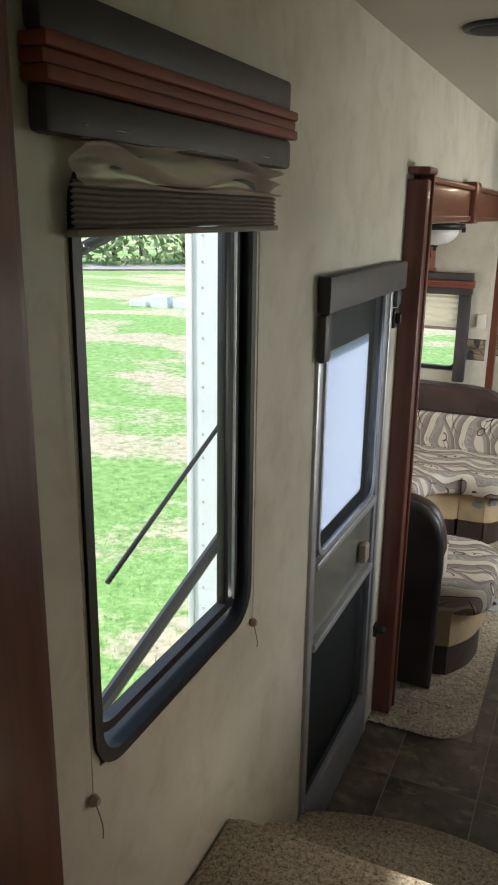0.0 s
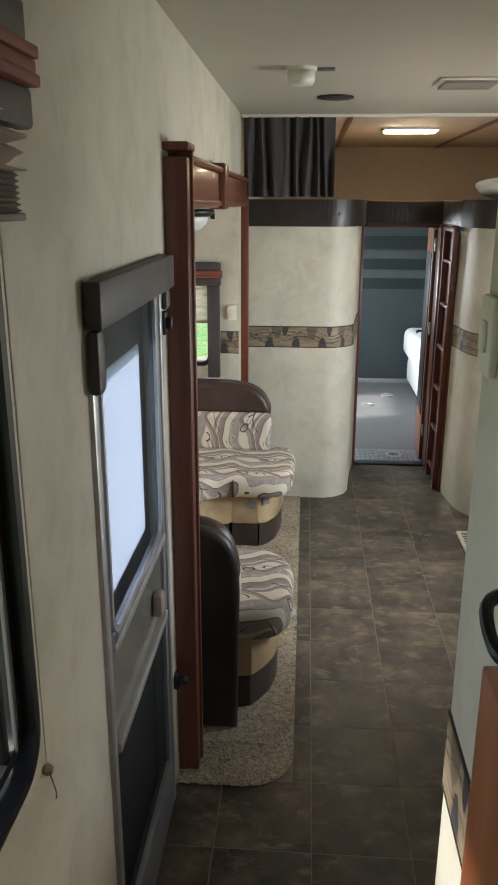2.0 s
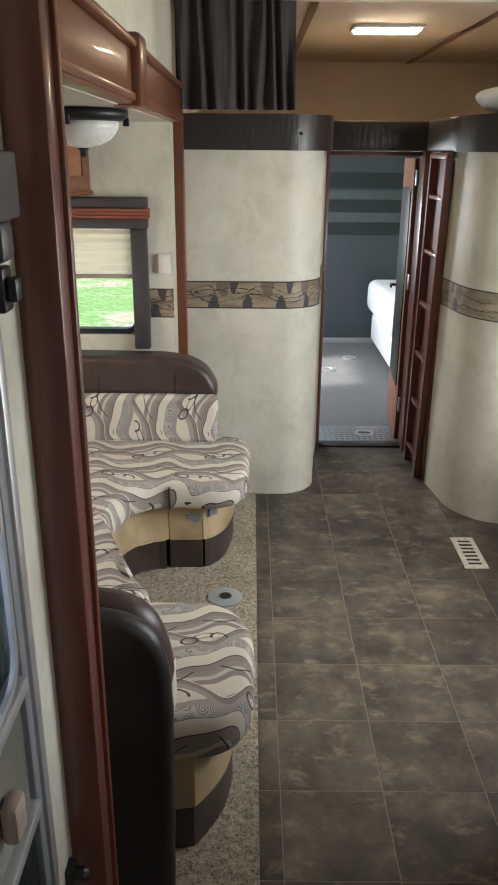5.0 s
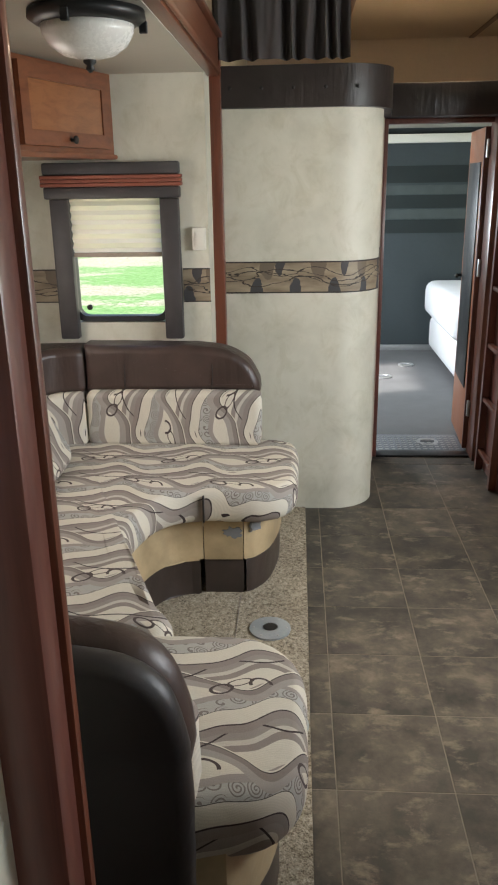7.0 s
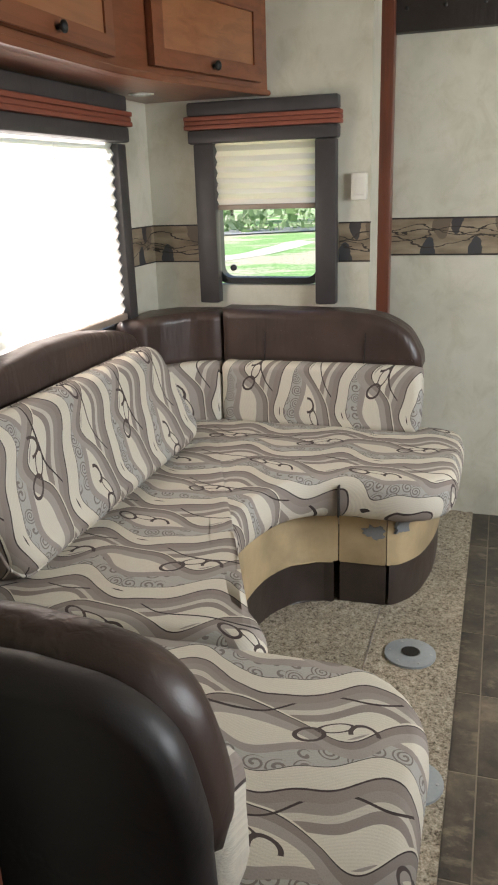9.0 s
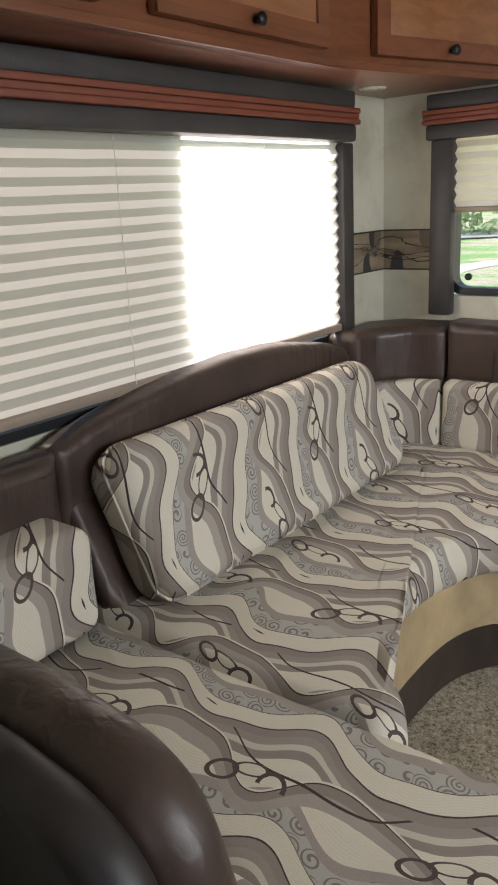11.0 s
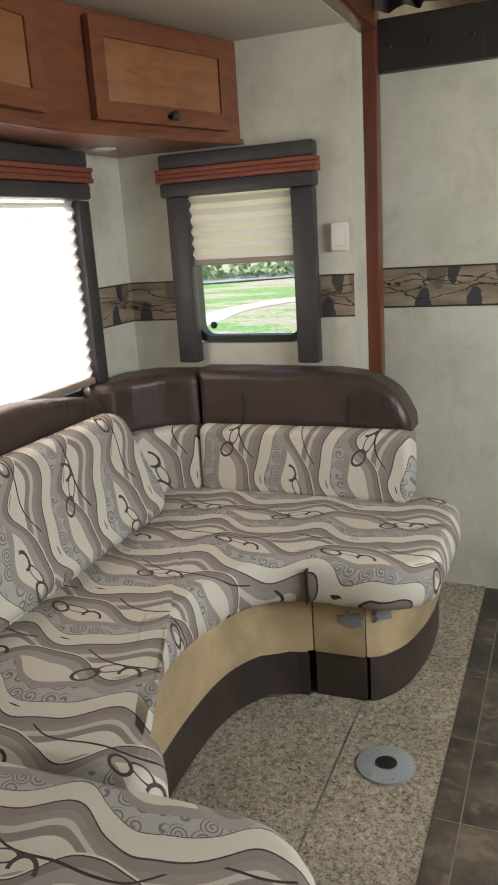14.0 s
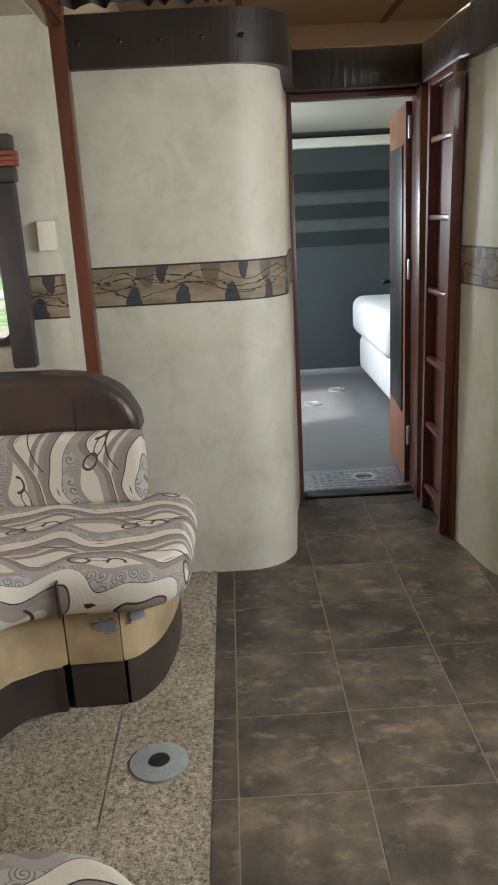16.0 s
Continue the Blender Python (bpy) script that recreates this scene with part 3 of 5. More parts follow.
# curved carpeted stairs that lead up to the front
STEPS = ((0.20, 1.855, 0.092), (0.40, 1.568, 0.09), (0.60, 1.344, 0.0))
stairs = thing("stairs", (-0.3, 1.4, 0.0), "beige speckled carpeted stairs with bowed fronts", "stairs", kind="structure")
for z, edge, bow in STEPS:
    front = [(WX + (0.70) * k / 16, edge + bow * math.sin(math.pi * min(1, k / 16 * 0.86 + 0.0))) for k in range(17)]
    plan = front + [(0.07, -1.29), (WX, -1.29)]
    part("step", prism(plan[::-1], z - 0.2 - 0.006, z, 0.022, 3), M_CARPET, stairs, smooth=True)
structure(part("floor_front", box(0.07, RX, -1.29, 1.44, 0.0, 0.597), M_CARPET), "carpeted raised floor at the front", "floor")

# ---- wall border inside the slide-out ----
for bounds in ((SX + 0.001, -1.266, SY1 - 0.003, SY1), (-0.742, WX, SY1 - 0.003, SY1), (SX, SX + 0.003, 4.91, SY1 - 0.003)):
    x0, x1, y0, y1 = bounds
    strip = structure(part("border_strip", box(x0, x1, y0, y1, 1.038, 1.168), M_BORDER), "printed brown border strip on the wall", "wallpaper border")
    for z in (1.034, 1.167):
        part("border_edge", box(x0, x1 + 0.001, y0 - 0.001, y1, z, z + 0.005), M_LINE, strip)

# ---- slide-out opening trim ----
trim = thing("slide_trim", (-0.6, 2.75, 0.0), "cherry wood casing around the slide-out opening", "casing", kind="structure")
part("jamb", box(-0.665, -0.561, 2.700, 2.760, 0.0, 2.05, 0.006), M_DARKWOOD, trim)
part("jamb_face", box(-0.600, -0.553, 2.761, 2.782, 0.0, 2.07, 0.006), M_CHERRY, trim)
part("jamb", box(-0.668, -0.585, 5.362, 5.425, 0.0, 2.04, 0.006), M_CHERRY, trim)
part("header", box(-0.645, -0.590, 2.784, 5.362, SZ + 0.003, 2.045, 0.005), M_CHERRY_Y, trim)
part("header_cap", box(-0.65, -0.572, 2.79, 5.37, 2.046, 2.066, 0.006), M_CHERRY_Y, trim)
part("header_bead", box(-0.588, -0.580, 2.802, 5.36, 1.915, 1.935, 0.003), M_CHERRY_Y, trim)
part("capital", box(-0.65, -0.562, 3.78, 3.92, SZ - 0.004, 2.085, 0.012), M_CHERRY, trim)
part("capital", box(-0.65, -0.556, 2.70, 2.83, 2.067, 2.09, 0.006), M_CHERRY, trim)
part("wall_return", box(-0.668, -0.632, 5.236, 5.365, 0.0, SZ), M_WALL, trim)

# ---- windows ----
def valance(name, axis, fixed, out, a0, a1, z0, z1, label, legs=None, leg_z=0.0, deep=0.085):
    """Upholstered box valance with a folded rust stripe, and side panels if any."""
    def bx(lo, hi, d0, d1, zz0, zz1, bevel=0.006):
        d0, d1 = sorted((fixed + out * d0, fixed + out * d1))
        return box(d0, d1, lo, hi, zz0, zz1, bevel) if axis == "y" else box(lo, hi, d0, d1, zz0, zz1, bevel)
    at = (fixed, (a0 + a1) / 2, z0) if axis == "y" else ((a0 + a1) / 2, fixed, z0)
    v = thing(name, at, label, "valance", group="box valances")
    h = z1 - z0
    part("top_board", bx(a0, a1, 0.002, deep, z0 + 0.66 * h, z1, 0.008), M_VAL, v)
    for k in range(3):
        part("rust_fold", bx(a0 - 0.008, a1 + 0.008, 0.002, deep + 0.012 - 0.005 * (k % 2), z0 + h * (0.335 + 0.108 * k), z0 + h * (0.335 + 0.108 * (k + 1)) - 0.0005, 0.0035), M_RUST, v, "folded rust fabric")
    part("lower_board", bx(a0, a1, 0.002, deep + 0.002, z0, z0 + 0.33 * h, 0.008), M_VAL, v)
    if legs:
        for lo, hi in legs:
            part("side_panel", bx(lo, hi, 0.002, 0.05, leg_z, z0 - 0.001, 0.006), M_VAL, v)
    return v


def framed_window(name, axis, lo, hi, a0, a1, z0, z1, label, r=0.05, w=0.022, glasses=(), split=None):
    """Black rounded frame with its panes in a wall's opening."""
    at = ((lo + hi) / 2, (a0 + a1) / 2, z0) if axis == "x" else ((a0 + a1) / 2, (lo + hi) / 2, z0)
    win = thing(name, at, label, "window", kind="structure")
    part("window_frame", ring_frame(rounded_rect(a0, a1, z0, z1, r), rounded_rect(a0 + w, a1 - w, z0 + w, z1 - w, r * 0.8), lo, hi, axis), M_BLACK, win)
    for g0, g1, mat, depth in glasses:
        o = part("pane", prism([(g0, z0 + w), (g1, z0 + w), (g1, z1 - w), (g0, z1 - w)], depth, depth + 0.004, axis=axis), mat, win)
        o.visible_shadow = mat is M_DIM
    return win


w1 = framed_window("window_1", "x", -0.69, -0.624, 0.845, 1.440, 1.070, 2.01, "tall window with a black rounded frame overlooking grass", 0.075, 0.020, ((0.86, 1.43, M_GLASS, -0.672),))
part("inner_track", ring_frame(rounded_rect(0.863, 1.427, 1.113, 1.98, 0.06), rounded_rect(0.875, 1.405, 1.130, 1.97, 0.05), -0.668, -0.645, "x"), M_BLACK, w1)
part("sash_bar", box(-0.668, -0.648, 1.352, 1.372, 1.13, 1.98, 0.003), M_BLACK, w1)
part("track_line", box(-0.646, -0.642, 1.382, 1.388, 1.13, 1.98), M_ALU, w1)
framed_window("window_2", "y", 5.185, 5.235, -1.212, -0.80, 0.955, 1.48, "small window with a black rounded frame", 0.05, 0.022, ((-1.207, -0.805, M_GLASS, 5.215),))
# grey left pane and clear right pane imitate the glare's edge on the blind
w3 = framed_window("window_3", "x", -1.497, -1.452, 3.10, 4.84, 0.835, 1.56, "wide black framed window behind a lowered blind", 0.04, 0.022, ((3.11, 4.10, M_DIM, -1.486), (4.10, 4.83, M_GLASS, -1.490)))
knob_w = tagged(part("vent_plug", lathe([(0.012, 0), (0.012, 0.008), (0.006, 0.012)], (-1.146, 5.208, 1.012), 14, pose(0, 0, 0, 90)), M_BLACK), "round black plug low on the small window", "plug")

valance("valance", "y", WX, 1, 0.775, 1.545, 2.02, 2.182, "dark vinyl box valance with a rust stripe over the window", deep=0.03)
valance("valance", "x", SY1, -1, -1.282, -0.736, 1.450, 1.587, "dark vinyl box valance with side panels, small window", ((-1.262, -1.186), (-0.818, -0.744)), 0.888, 0.05)
valance("valance", "y", SX, 1, 3.00, 4.862, 1.450, 1.592, "long dark vinyl box valance over the wide window", ((4.842, 4.905), (3.03, 3.09)), 0.868)


def pleats(a0, a1, z0, z1, pitch, depth, put):
    """A zigzag pleated sheet; put(a, z, d) gives each place."""
    n = max(2, round((z1 - z0) / pitch))
    bm = bmesh.new()
    cols = [a0 + (a1 - a0) * i / 24 for i in range(25)]
    rows = []
    for k in range(2 * n + 1):
        z = z0 + (z1 - z0) * k / (2 * n)
        rows.append([bm.verts.new(put(a, z + 0.0022 * noise.noise(Vector((a * 7, z * 4, 1))), depth * (k % 2) + 0.002 * noise.noise(Vector((a * 5, z * 9, 7))))) for a in cols])
    for a, b in zip(rows, rows[1:]):
        for i in range(24):
            bm.faces.new((a[i], a[i + 1], b[i + 1], b[i]))
    return bm


blind3 = thing("window_blind", (-1.47, 4.1, 0.87), "cream pleated blind lowered over the wide window", "blind")
part("pleated_cloth", pleats(3.10, 4.836, 0.895, 1.47, 0.037, 0.010, lambda a, z, d: (-1.436 + d, a, z)), M_BLINDWIDE, blind3)
part("bottom_rail", box(-1.440, -1.418, 3.10, 4.836, 0.872, 0.895, 0.004), M_BLINDRAIL, blind3)
for y in (3.42, 3.90, 4.45):
    part("cord", tube([(-1.419, y, 0.88), (-1.419, y, 1.465)], 0.0011, 5), M_WHITE, blind3)
blind2 = thing("window_blind", (-1.02, 5.18, 1.22), "cream pleated blind half lowered over the small window", "blind")
part("pleated_cloth", pleats(-1.185, -0.820, 1.240, 1.46, 0.034, 0.020, lambda a, z, d: (a, 5.178 - d, z)), M_BLIND, blind2)
part("bottom_rail", box(-1.185, -0.820, 5.160, 5.180, 1.222, 1.240, 0.004), M_BLINDRAIL, blind2)

shade = thing("folded_shade", (-0.58, 1.2, 1.90), "greyish pink folded fabric shade bunched up under the valance", "window shade")


def bunch(a, b):
    y = 0.840 + a * 0.655
    z = 1.965 + b * 0.07
    sag = 0.034 * noise.noise(Vector((y * 5.0, b * 2.2, 4)))
    return (-0.610 + 0.014 * math.sin(b * 19 + 2.6 * noise.noise(Vector((y * 4, b * 3, 2)))) + 0.01 * noise.noise(Vector((y * 13, b * 8, 1))), y, z + sag * (1 - abs(2 * b - 1)))


part("bunched_cloth", sheet(60, 36, bunch), M_SHADE, shade, smooth=True)
part("stacked_pleats", pleats(0.832, 1.498, 1.912, 1.972, 0.0075, 0.008, lambda a, z, d: (-0.616 + d, a, z)), M_PLEAT, shade)
part("bottom_rail", box(-0.625, -0.604, 0.832, 1.502, 1.902, 1.912, 0.003), M_PLEAT, shade)


def cord(y, z_top, z_knob, z_end):
    c = thing("shade_cord", (WX, y, z_end), "thin beige shade cord tied off at a wall clip", "cord", group="shade cords")
    part("string", tube([(-0.622, y, z_top), (-0.624, y + 0.004, z_knob)], 0.0012, 5), M_COUNTER, c)
    part("clip", lathe([(0.007, 0), (0.011, 0.006), (0.006, 0.016)], (-0.630, y + 0.004, z_knob), 10, pose(0, 0, 0, 0, 90)), M_BLINDRAIL, c)
    part("tail", tube(smooth_line([(-0.622, y + 0.004, z_knob), (-0.615, y + 0.012, z_knob - 0.05), (-0.618, y + 0.016, z_end)], 4), 0.0012, 5), M_PLEAT, c)


cord(1.447, 1.90, 1.043, 0.975)
cord(0.827, 1.90, 1.046, 0.965)

# ---- entry doorway: screen door, outer door ----
door = thing("door_1", (WX, 2.2, 0.0), "closed aluminium screen door with dark mesh in front of the entry door", "door", kind="structure")
DX = -0.622
for a, b in ((1.835, 1.868), (2.545, 2.575)):
    part("door_casing", box(-0.66, DX + 0.002, a, b, 0.0, 1.79, 0.004), M_ALU, door)
for a, b in ((1.868, 1.895), (2.515, 2.545)):
    part("screen_stile", box(-0.650, DX - 0.004, a, b, 0.02, 1.765, 0.004), M_GREYMETAL, door)
part("screen_rail", box(-0.650, DX - 0.004, 1.895, 2.515, 1.735, 1.765, 0.004), M_GREYMETAL, door)
part("mid_rail", box(-0.652, DX + 0.004, 1.895, 2.515, 0.972, 0.998, 0.004), M_ALU, door)
part("mid_rail", box(-0.652, DX + 0.004, 1.895, 2.515, 0.716, 0.742, 0.004), M_ALU, door)
part("kick_plate", box(-0.652, DX, 1.868, 2.545, 0.0, 0.19, 0.004), M_GREYMETAL, door)
part("upper_screen", box(-0.640, -0.638, 1.896, 2.514, 0.999, 1.734), M_SCREEN, door)
part("slider_panel", box(-0.640, -0.636, 1.896, 2.514, 0.743, 0.971), M_ACRYL, door, "smoked acrylic slider")
part("lower_screen", box(-0.640, -0.638, 1.896, 2.514, 0.191, 0.715), M_SCREEN, door)
part("slider_grip", box(-0.634, -0.605, 2.36, 2.41, 0.80, 0.87, 0.01), M_BLINDRAIL, door)
part("outer_door", with_holes(1.86, 2.55, [(2.045, 2.485, 1.02, 1.565)], 0.0, 1.77, -0.70, 0.03, "y"), M_DOORIN, door, "dark closed entry door behind the mesh")
part("frosted_pane", prism(rounded_rect(2.04, 2.49, 1.015, 1.57, 0.03), -0.676, -0.6715, axis="x"), M_FROST, door, "frosted bluish window pane")
part("rubber_gasket", ring_frame(rounded_rect(1.905, 2.50, 1.0, 1.745, 0.06), rounded_rect(1.918, 2.487, 1.013, 1.732, 0.055), -0.632, -0.624, "x"), M_ALU, door)
head = thing("door_valance", (-0.61, 2.21, 1.64), "dark vinyl padded header board over the screen door", "valance")
part("board", box(WX + 0.002, -0.592, 1.822, 2.628, 1.70, 1.790, 0.006), M_VAL, head)
part("end_flap", box(WX + 0.002, -0.600, 1.822, 1.872, 1.575, 1.699, 0.012), M_VAL, head)
part("end_flap", box(WX + 0.002, -0.604, 2.572, 2.628, 1.64, 1.699, 0.012), M_VAL, head)
latch = thing("door_latch", (-0.61, 2.60, 1.58), "small black latch beside the screen door", "latch")
part("plate", box(WX, -0.612, 2.578, 2.622, 1.57, 1.635, 0.005), M_BLACK, latch)
part("lever", box(-0.612, -0.596, 2.585, 2.615, 1.585, 1.62, 0.005), M_BLACK, latch)
stop = thing("door_stop", (-0.61, 2.63, 0.39), "small black rubber door stop on the wall", "door stop")
part("bracket", box(WX, -0.615, 2.635, 2.675, 0.375, 0.425, 0.004), M_BLACK, stop)
part("bumper", lathe([(0.014, 0), (0.016, 0.02), (0.010, 0.03)], (-0.615, 2.655, 0.40), 12, pose(0, 0, 0, 0, 90)), M_BLACK, stop)

# ---- front: red wardrobe end, partition with switch ----
wardrobe = thing("wardrobe", (-0.57, 0.4, 0.6), "dark cherry wardrobe panel beside the tall window", "wardrobe")
part("side_panel", box(WX + 0.001, -0.592, 0.30, 0.705, 0.6, CEIL - 0.002, 0.004), M_CHERRY, wardrobe)
part("edge_strip", box(WX + 0.001, -0.606, 0.706, 0.728, 0.6, CEIL - 0.002, 0.003), M_DARKWOOD, wardrobe)
PX = 0.018
partition = structure(part("wall_partition", box(PX, 0.075, 0.2, 1.475, 0.0, CEIL), M_WALL), "cream partition wall beside the stairs with a printed border", "wall")
part("border", box(PX - 0.003, 0.078, 1.24, 1.4775, 1.038, 1.168), M_BORDER, partition)
part("border_edge", box(PX - 0.004, 0.079, 1.24, 1.479, 1.166, 1.172), M_LINE, partition)
part("border_edge", box(PX - 0.004, 0.079, 1.24, 1.479, 1.034, 1.040), M_LINE, partition)
rail = thing("stair_cabinet", (0.0, 0.8, 0.6), "orange stained wood panel with a black grab handle by the stairs", "wood panel")
part("panel", box(-0.006, PX - 0.001, 0.35, 1.235, 0.597, 1.41, 0.004), M_ORANGE, rail)
part("handle", tube(smooth_line([(0.012, 1.14, 1.46), (-0.014, 1.16, 1.475), (-0.014, 1.21, 1.50), (0.016, 1.235, 1.505)], 5), 0.008, 8), M_BLACK, rail, "black metal grab handle")
sw = thing("light_switch", (PX, 1.425, 1.72), "ivory light switch plate on the partition", "light switch")
part("plate", box(PX - 0.012, PX, 1.395, 1.462, 1.715, 1.815, 0.004), M_WHITE, sw)
part("rocker", box(PX - 0.017, PX - 0.012, 1.415, 1.442, 1.745, 1.785, 0.002), M_WHITE, sw)
ws = thing("thermostat", (-0.68, 5.17, 1.24), "ivory wall switch box on the slide-out wall", "switch box")
part("body", box(-0.696, -0.641, SY1 - 0.026, SY1, 1.245, 1.335, 0.006), M_WHITE, ws)
part("cover", box(-0.682, -0.646, SY1 - 0.031, SY1 - 0.026, 1.262, 1.318, 0.003), M_WHITE, ws)

# ---- sofa in the slide-out ----
sofa = thing("corner_sofa", (-0.95, 4.1, 0.0), "U-shaped sofa with swirl-patterned cushions and brown vinyl bolsters", "sofa")


def rounded(outline, lo, hi, rim, axis):
    """An outline, extruded along an axis, with its rims rolled over."""
    put = {"z": lambda a, b, c: (a, b, c), "x": lambda a, b, c: (c, a, b), "y": lambda a, b, c: (a, c, b)}[axis]
    outline = dense(outline, 0.03)
    bm = bmesh.new()
    steps = [(rim * (math.sin(math.pi / 2 * k / 5) - 1), lo + rim * (1 - math.cos(math.pi / 2 * k / 5))) for k in range(6)]
    steps += [(d, lo + hi - c) for d, c in steps[::-1]]
    rows = []
    for d, c in steps:
        row = []
        for a, b in offset_plan(outline, d):
            w = 0.0035 * noise.noise(Vector((a * 11, b * 11, c * 11)))
            row.append(bm.verts.new(put(a + w, b + w, c)))
        rows.append(row)
    n = len(outline)
    for p, q in zip(rows, rows[1:]):
        for i in range(n):
            bm.faces.new((p[i], p[(i + 1) % n], q[(i + 1) % n], q[i]))
    bm.faces.new(rows[0][::-1])
    bm.faces.new(rows[-1])
    return bm


def even(ob):
    """Keeps flat faces flat beside rounded rims."""
    ob.modifiers.new("normals", "WEIGHTED_NORMAL")
    return ob


def cushion(name, outline, z0, z1, mat, bevel=0.035, label="", axis="z"):
    """A stuffed cushion with rounded rims and a few dents."""
    bm = rounded(outline, z0, z1, bevel, axis)
    return even(part(name, bm, mat, sofa, label, smooth=True))


def puffed(outline, z0, z1, puff=0.012, rim=0.04, inset_rings=8, centre=None):
    """A cushion whose top swells softly from the rim inwards, with wrinkles."""
    n = len(outline)
    cx, cy = sum(p[0] for p in outline) / n, sum(p[1] for p in outline) / n
    cx, cy = centre or (cx, cy)
    bm = bmesh.new()
    mid = (z0 + z1) / 2
    half = (z1 - z0) / 2
    rings = []
    for k in range(7):
        a = math.pi / 2 * k / 6
        rings.append((rim * (math.sin(a) - 1), mid - half + half * 0.9 * (1 - math.cos(a))))
    for k in range(7):
        a = math.pi / 2 * k / 6
        rings.append((rim * (math.cos(a) - 1), mid + half * 0.1 + half * 0.9 * math.sin(a)))
    rows = []
    for d, z in rings:
        o = offset_plan(outline, d)
        rows.append([bm.verts.new((x, y, z + 0.004 * noise.noise(Vector((x * 14, y * 14, z * 6))))) for x, y in o])
    base = offset_plan(outline, -rim)
    for k in range(1, inset_rings + 1):
        f = 1 - k / (inset_rings + 0.6)
        rows.append([bm.verts.new((cx + (x - cx) * f, cy + (y - cy) * f, z1 + puff * (1 - f * f) + 0.006 * noise.noise(Vector((x * f * 9, y * 9, 2))))) for x, y in base])
    for a, b in zip(rows, rows[1:]):
        for i in range(n):
            bm.faces.new((a[i], a[(i + 1) % n], b[(i + 1) % n], b[i]))
    bm.faces.new(rows[0][::-1])
    bm.faces.new(rows[-1])
    return bm


def dense(outline, step=0.04):
    out = []
    n = len(outline)
    for i in range(n):
        a, b = Vector(outline[i]), Vector(outline[(i + 1) % n])
        k = max(1, int((b - a).length / step))
        out += [tuple(a + (b - a) * j / k) for j in range(k)]
    return out


inner_seat = smooth_line([(-0.585, 3.665), (-0.63, 3.73), (-0.74, 3.83), (-0.795, 4.02), (-0.805, 4.20), (-0.765, 4.38), (-0.69, 4.48), (-0.604, 4.505)], 4)
long_out = dense([(-1.36, 3.60), (-0.60, 3.60)] + inner_seat + [(-0.43, 4.50)] + arc(-0.42, 4.66, 0.155, -80, 0, 6) + [(-0.262, 4.95)] + arc(-0.38, 4.98, 0.118, 0, 75, 5) + [(-1.36, 5.12)])
near_out = dense([(-1.32, 3.62), (-1.32, 3.05), (-0.47, 3.05)] + arc(-0.40, 3.22, 0.155, -70, 0, 6) + arc(-0.44, 3.44, 0.195, 0, 90, 7))
part("seat_cushion", puffed(long_out, 0.335, 0.468, 0.014, 0.03, centre=(-1.10, 4.80)), M_SEAT, sofa, smooth=True)
part("seat_seam", box(-0.607, -0.601, 4.492, 4.56, 0.345, 0.445, 0.002), M_BLACKV, sofa, "dark seam between seat cushions")
part("seat_cushion", puffed(near_out, 0.295, 0.446, 0.016, 0.035), M_SEAT, sofa, smooth=True)

inner_base = smooth_line([(-0.70, 3.60), (-0.765, 3.75), (-0.812, 3.95), (-0.832, 4.20), (-0.815, 4.41), (-0.74, 4.54), (-0.62, 4.58)], 5)
base_out = [(-1.45, 3.60)] + inner_base + [(-1.45, 4.58)]
kick_out = offset_plan([(-1.45, 3.60)] + inner_base + [(-1.45, 4.58)], -0.008)
part("base_panel", prism(base_out, 0.15, 0.352, 0.008, 2), M_CREAMV, sofa, "cream vinyl base", smooth=False)
part("kick_panel", prism(kick_out, 0.006, 0.149, 0.006, 2), M_KICK, sofa, "dark brown vinyl kick panel")
part("base_panel", prism([(-0.617, 4.582), (-0.470, 4.585), (-0.470, 5.1), (-0.617, 5.1)], 0.15, 0.352, 0.007, 2), M_CREAMV, sofa)
part("kick_panel", prism([(-0.617, 4.592), (-0.470, 4.595), (-0.470, 5.1), (-0.617, 5.1)], 0.006, 0.149, 0.006, 2), M_KICK, sofa)
end_out = [(-0.467, 5.14), (-0.467, 4.587)] + smooth_line([(-0.44, 4.60), (-0.375, 4.70), (-0.338, 4.88), (-0.335, 5.08)], 4) + [(-0.36, 5.14)]
part("base_panel", prism(end_out, 0.15, 0.352, 0.007, 2), M_CREAMV, sofa)
part("kick_panel", prism(offset_plan(end_out, -0.008), 0.006, 0.149, 0.006, 2), M_KICK, sofa)
near_base = [(-1.45, 3.60), (-1.45, 3.06), (-0.47, 3.06)] + smooth_line([(-0.40, 3.07), (-0.325, 3.20), (-0.30, 3.38), (-0.36, 3.55), (-0.46, 3.60)], 4)
part("base_panel", prism(near_base, 0.15, 0.352, 0.007, 2), M_CREAMV, sofa)
part("kick_panel", prism(offset_plan(near_base, -0.008), 0.006, 0.149, 0.006, 2), M_KICK, sofa)


def torn(a, b, r1, r2, seed):
    """A torn patch of bare backing on the cream base front."""
    rnd = random.Random(seed)
    pts = []
    for k in range(22):
        t = 2 * math.pi * k / 22
        r = 1 + 0.35 * rnd.uniform(-1, 1)
        pts.append((a + r1 * r * math.cos(t), b + r2 * r * math.sin(t)))
    return pts


part("torn_patch", prism(torn(-0.505, 0.268, 0.034, 0.022, 3), 4.580, 4.586, axis="y"), M_BARE, sofa, "peeled grey patch")
bm = prism(torn(0.0, 0.285, 0.034, 0.028, 8), -0.006, 0.004, axis="y")
bm.transform(pose(-0.425, 4.616, 0, 0, 0, 56))
part("torn_patch", bm, M_BARE, sofa, "peeled grey patch")
part("torn_patch", prism(torn(-0.55, 0.349, 0.065, 0.008, 5), 4.579, 4.586, axis="y"), M_BARE, sofa)

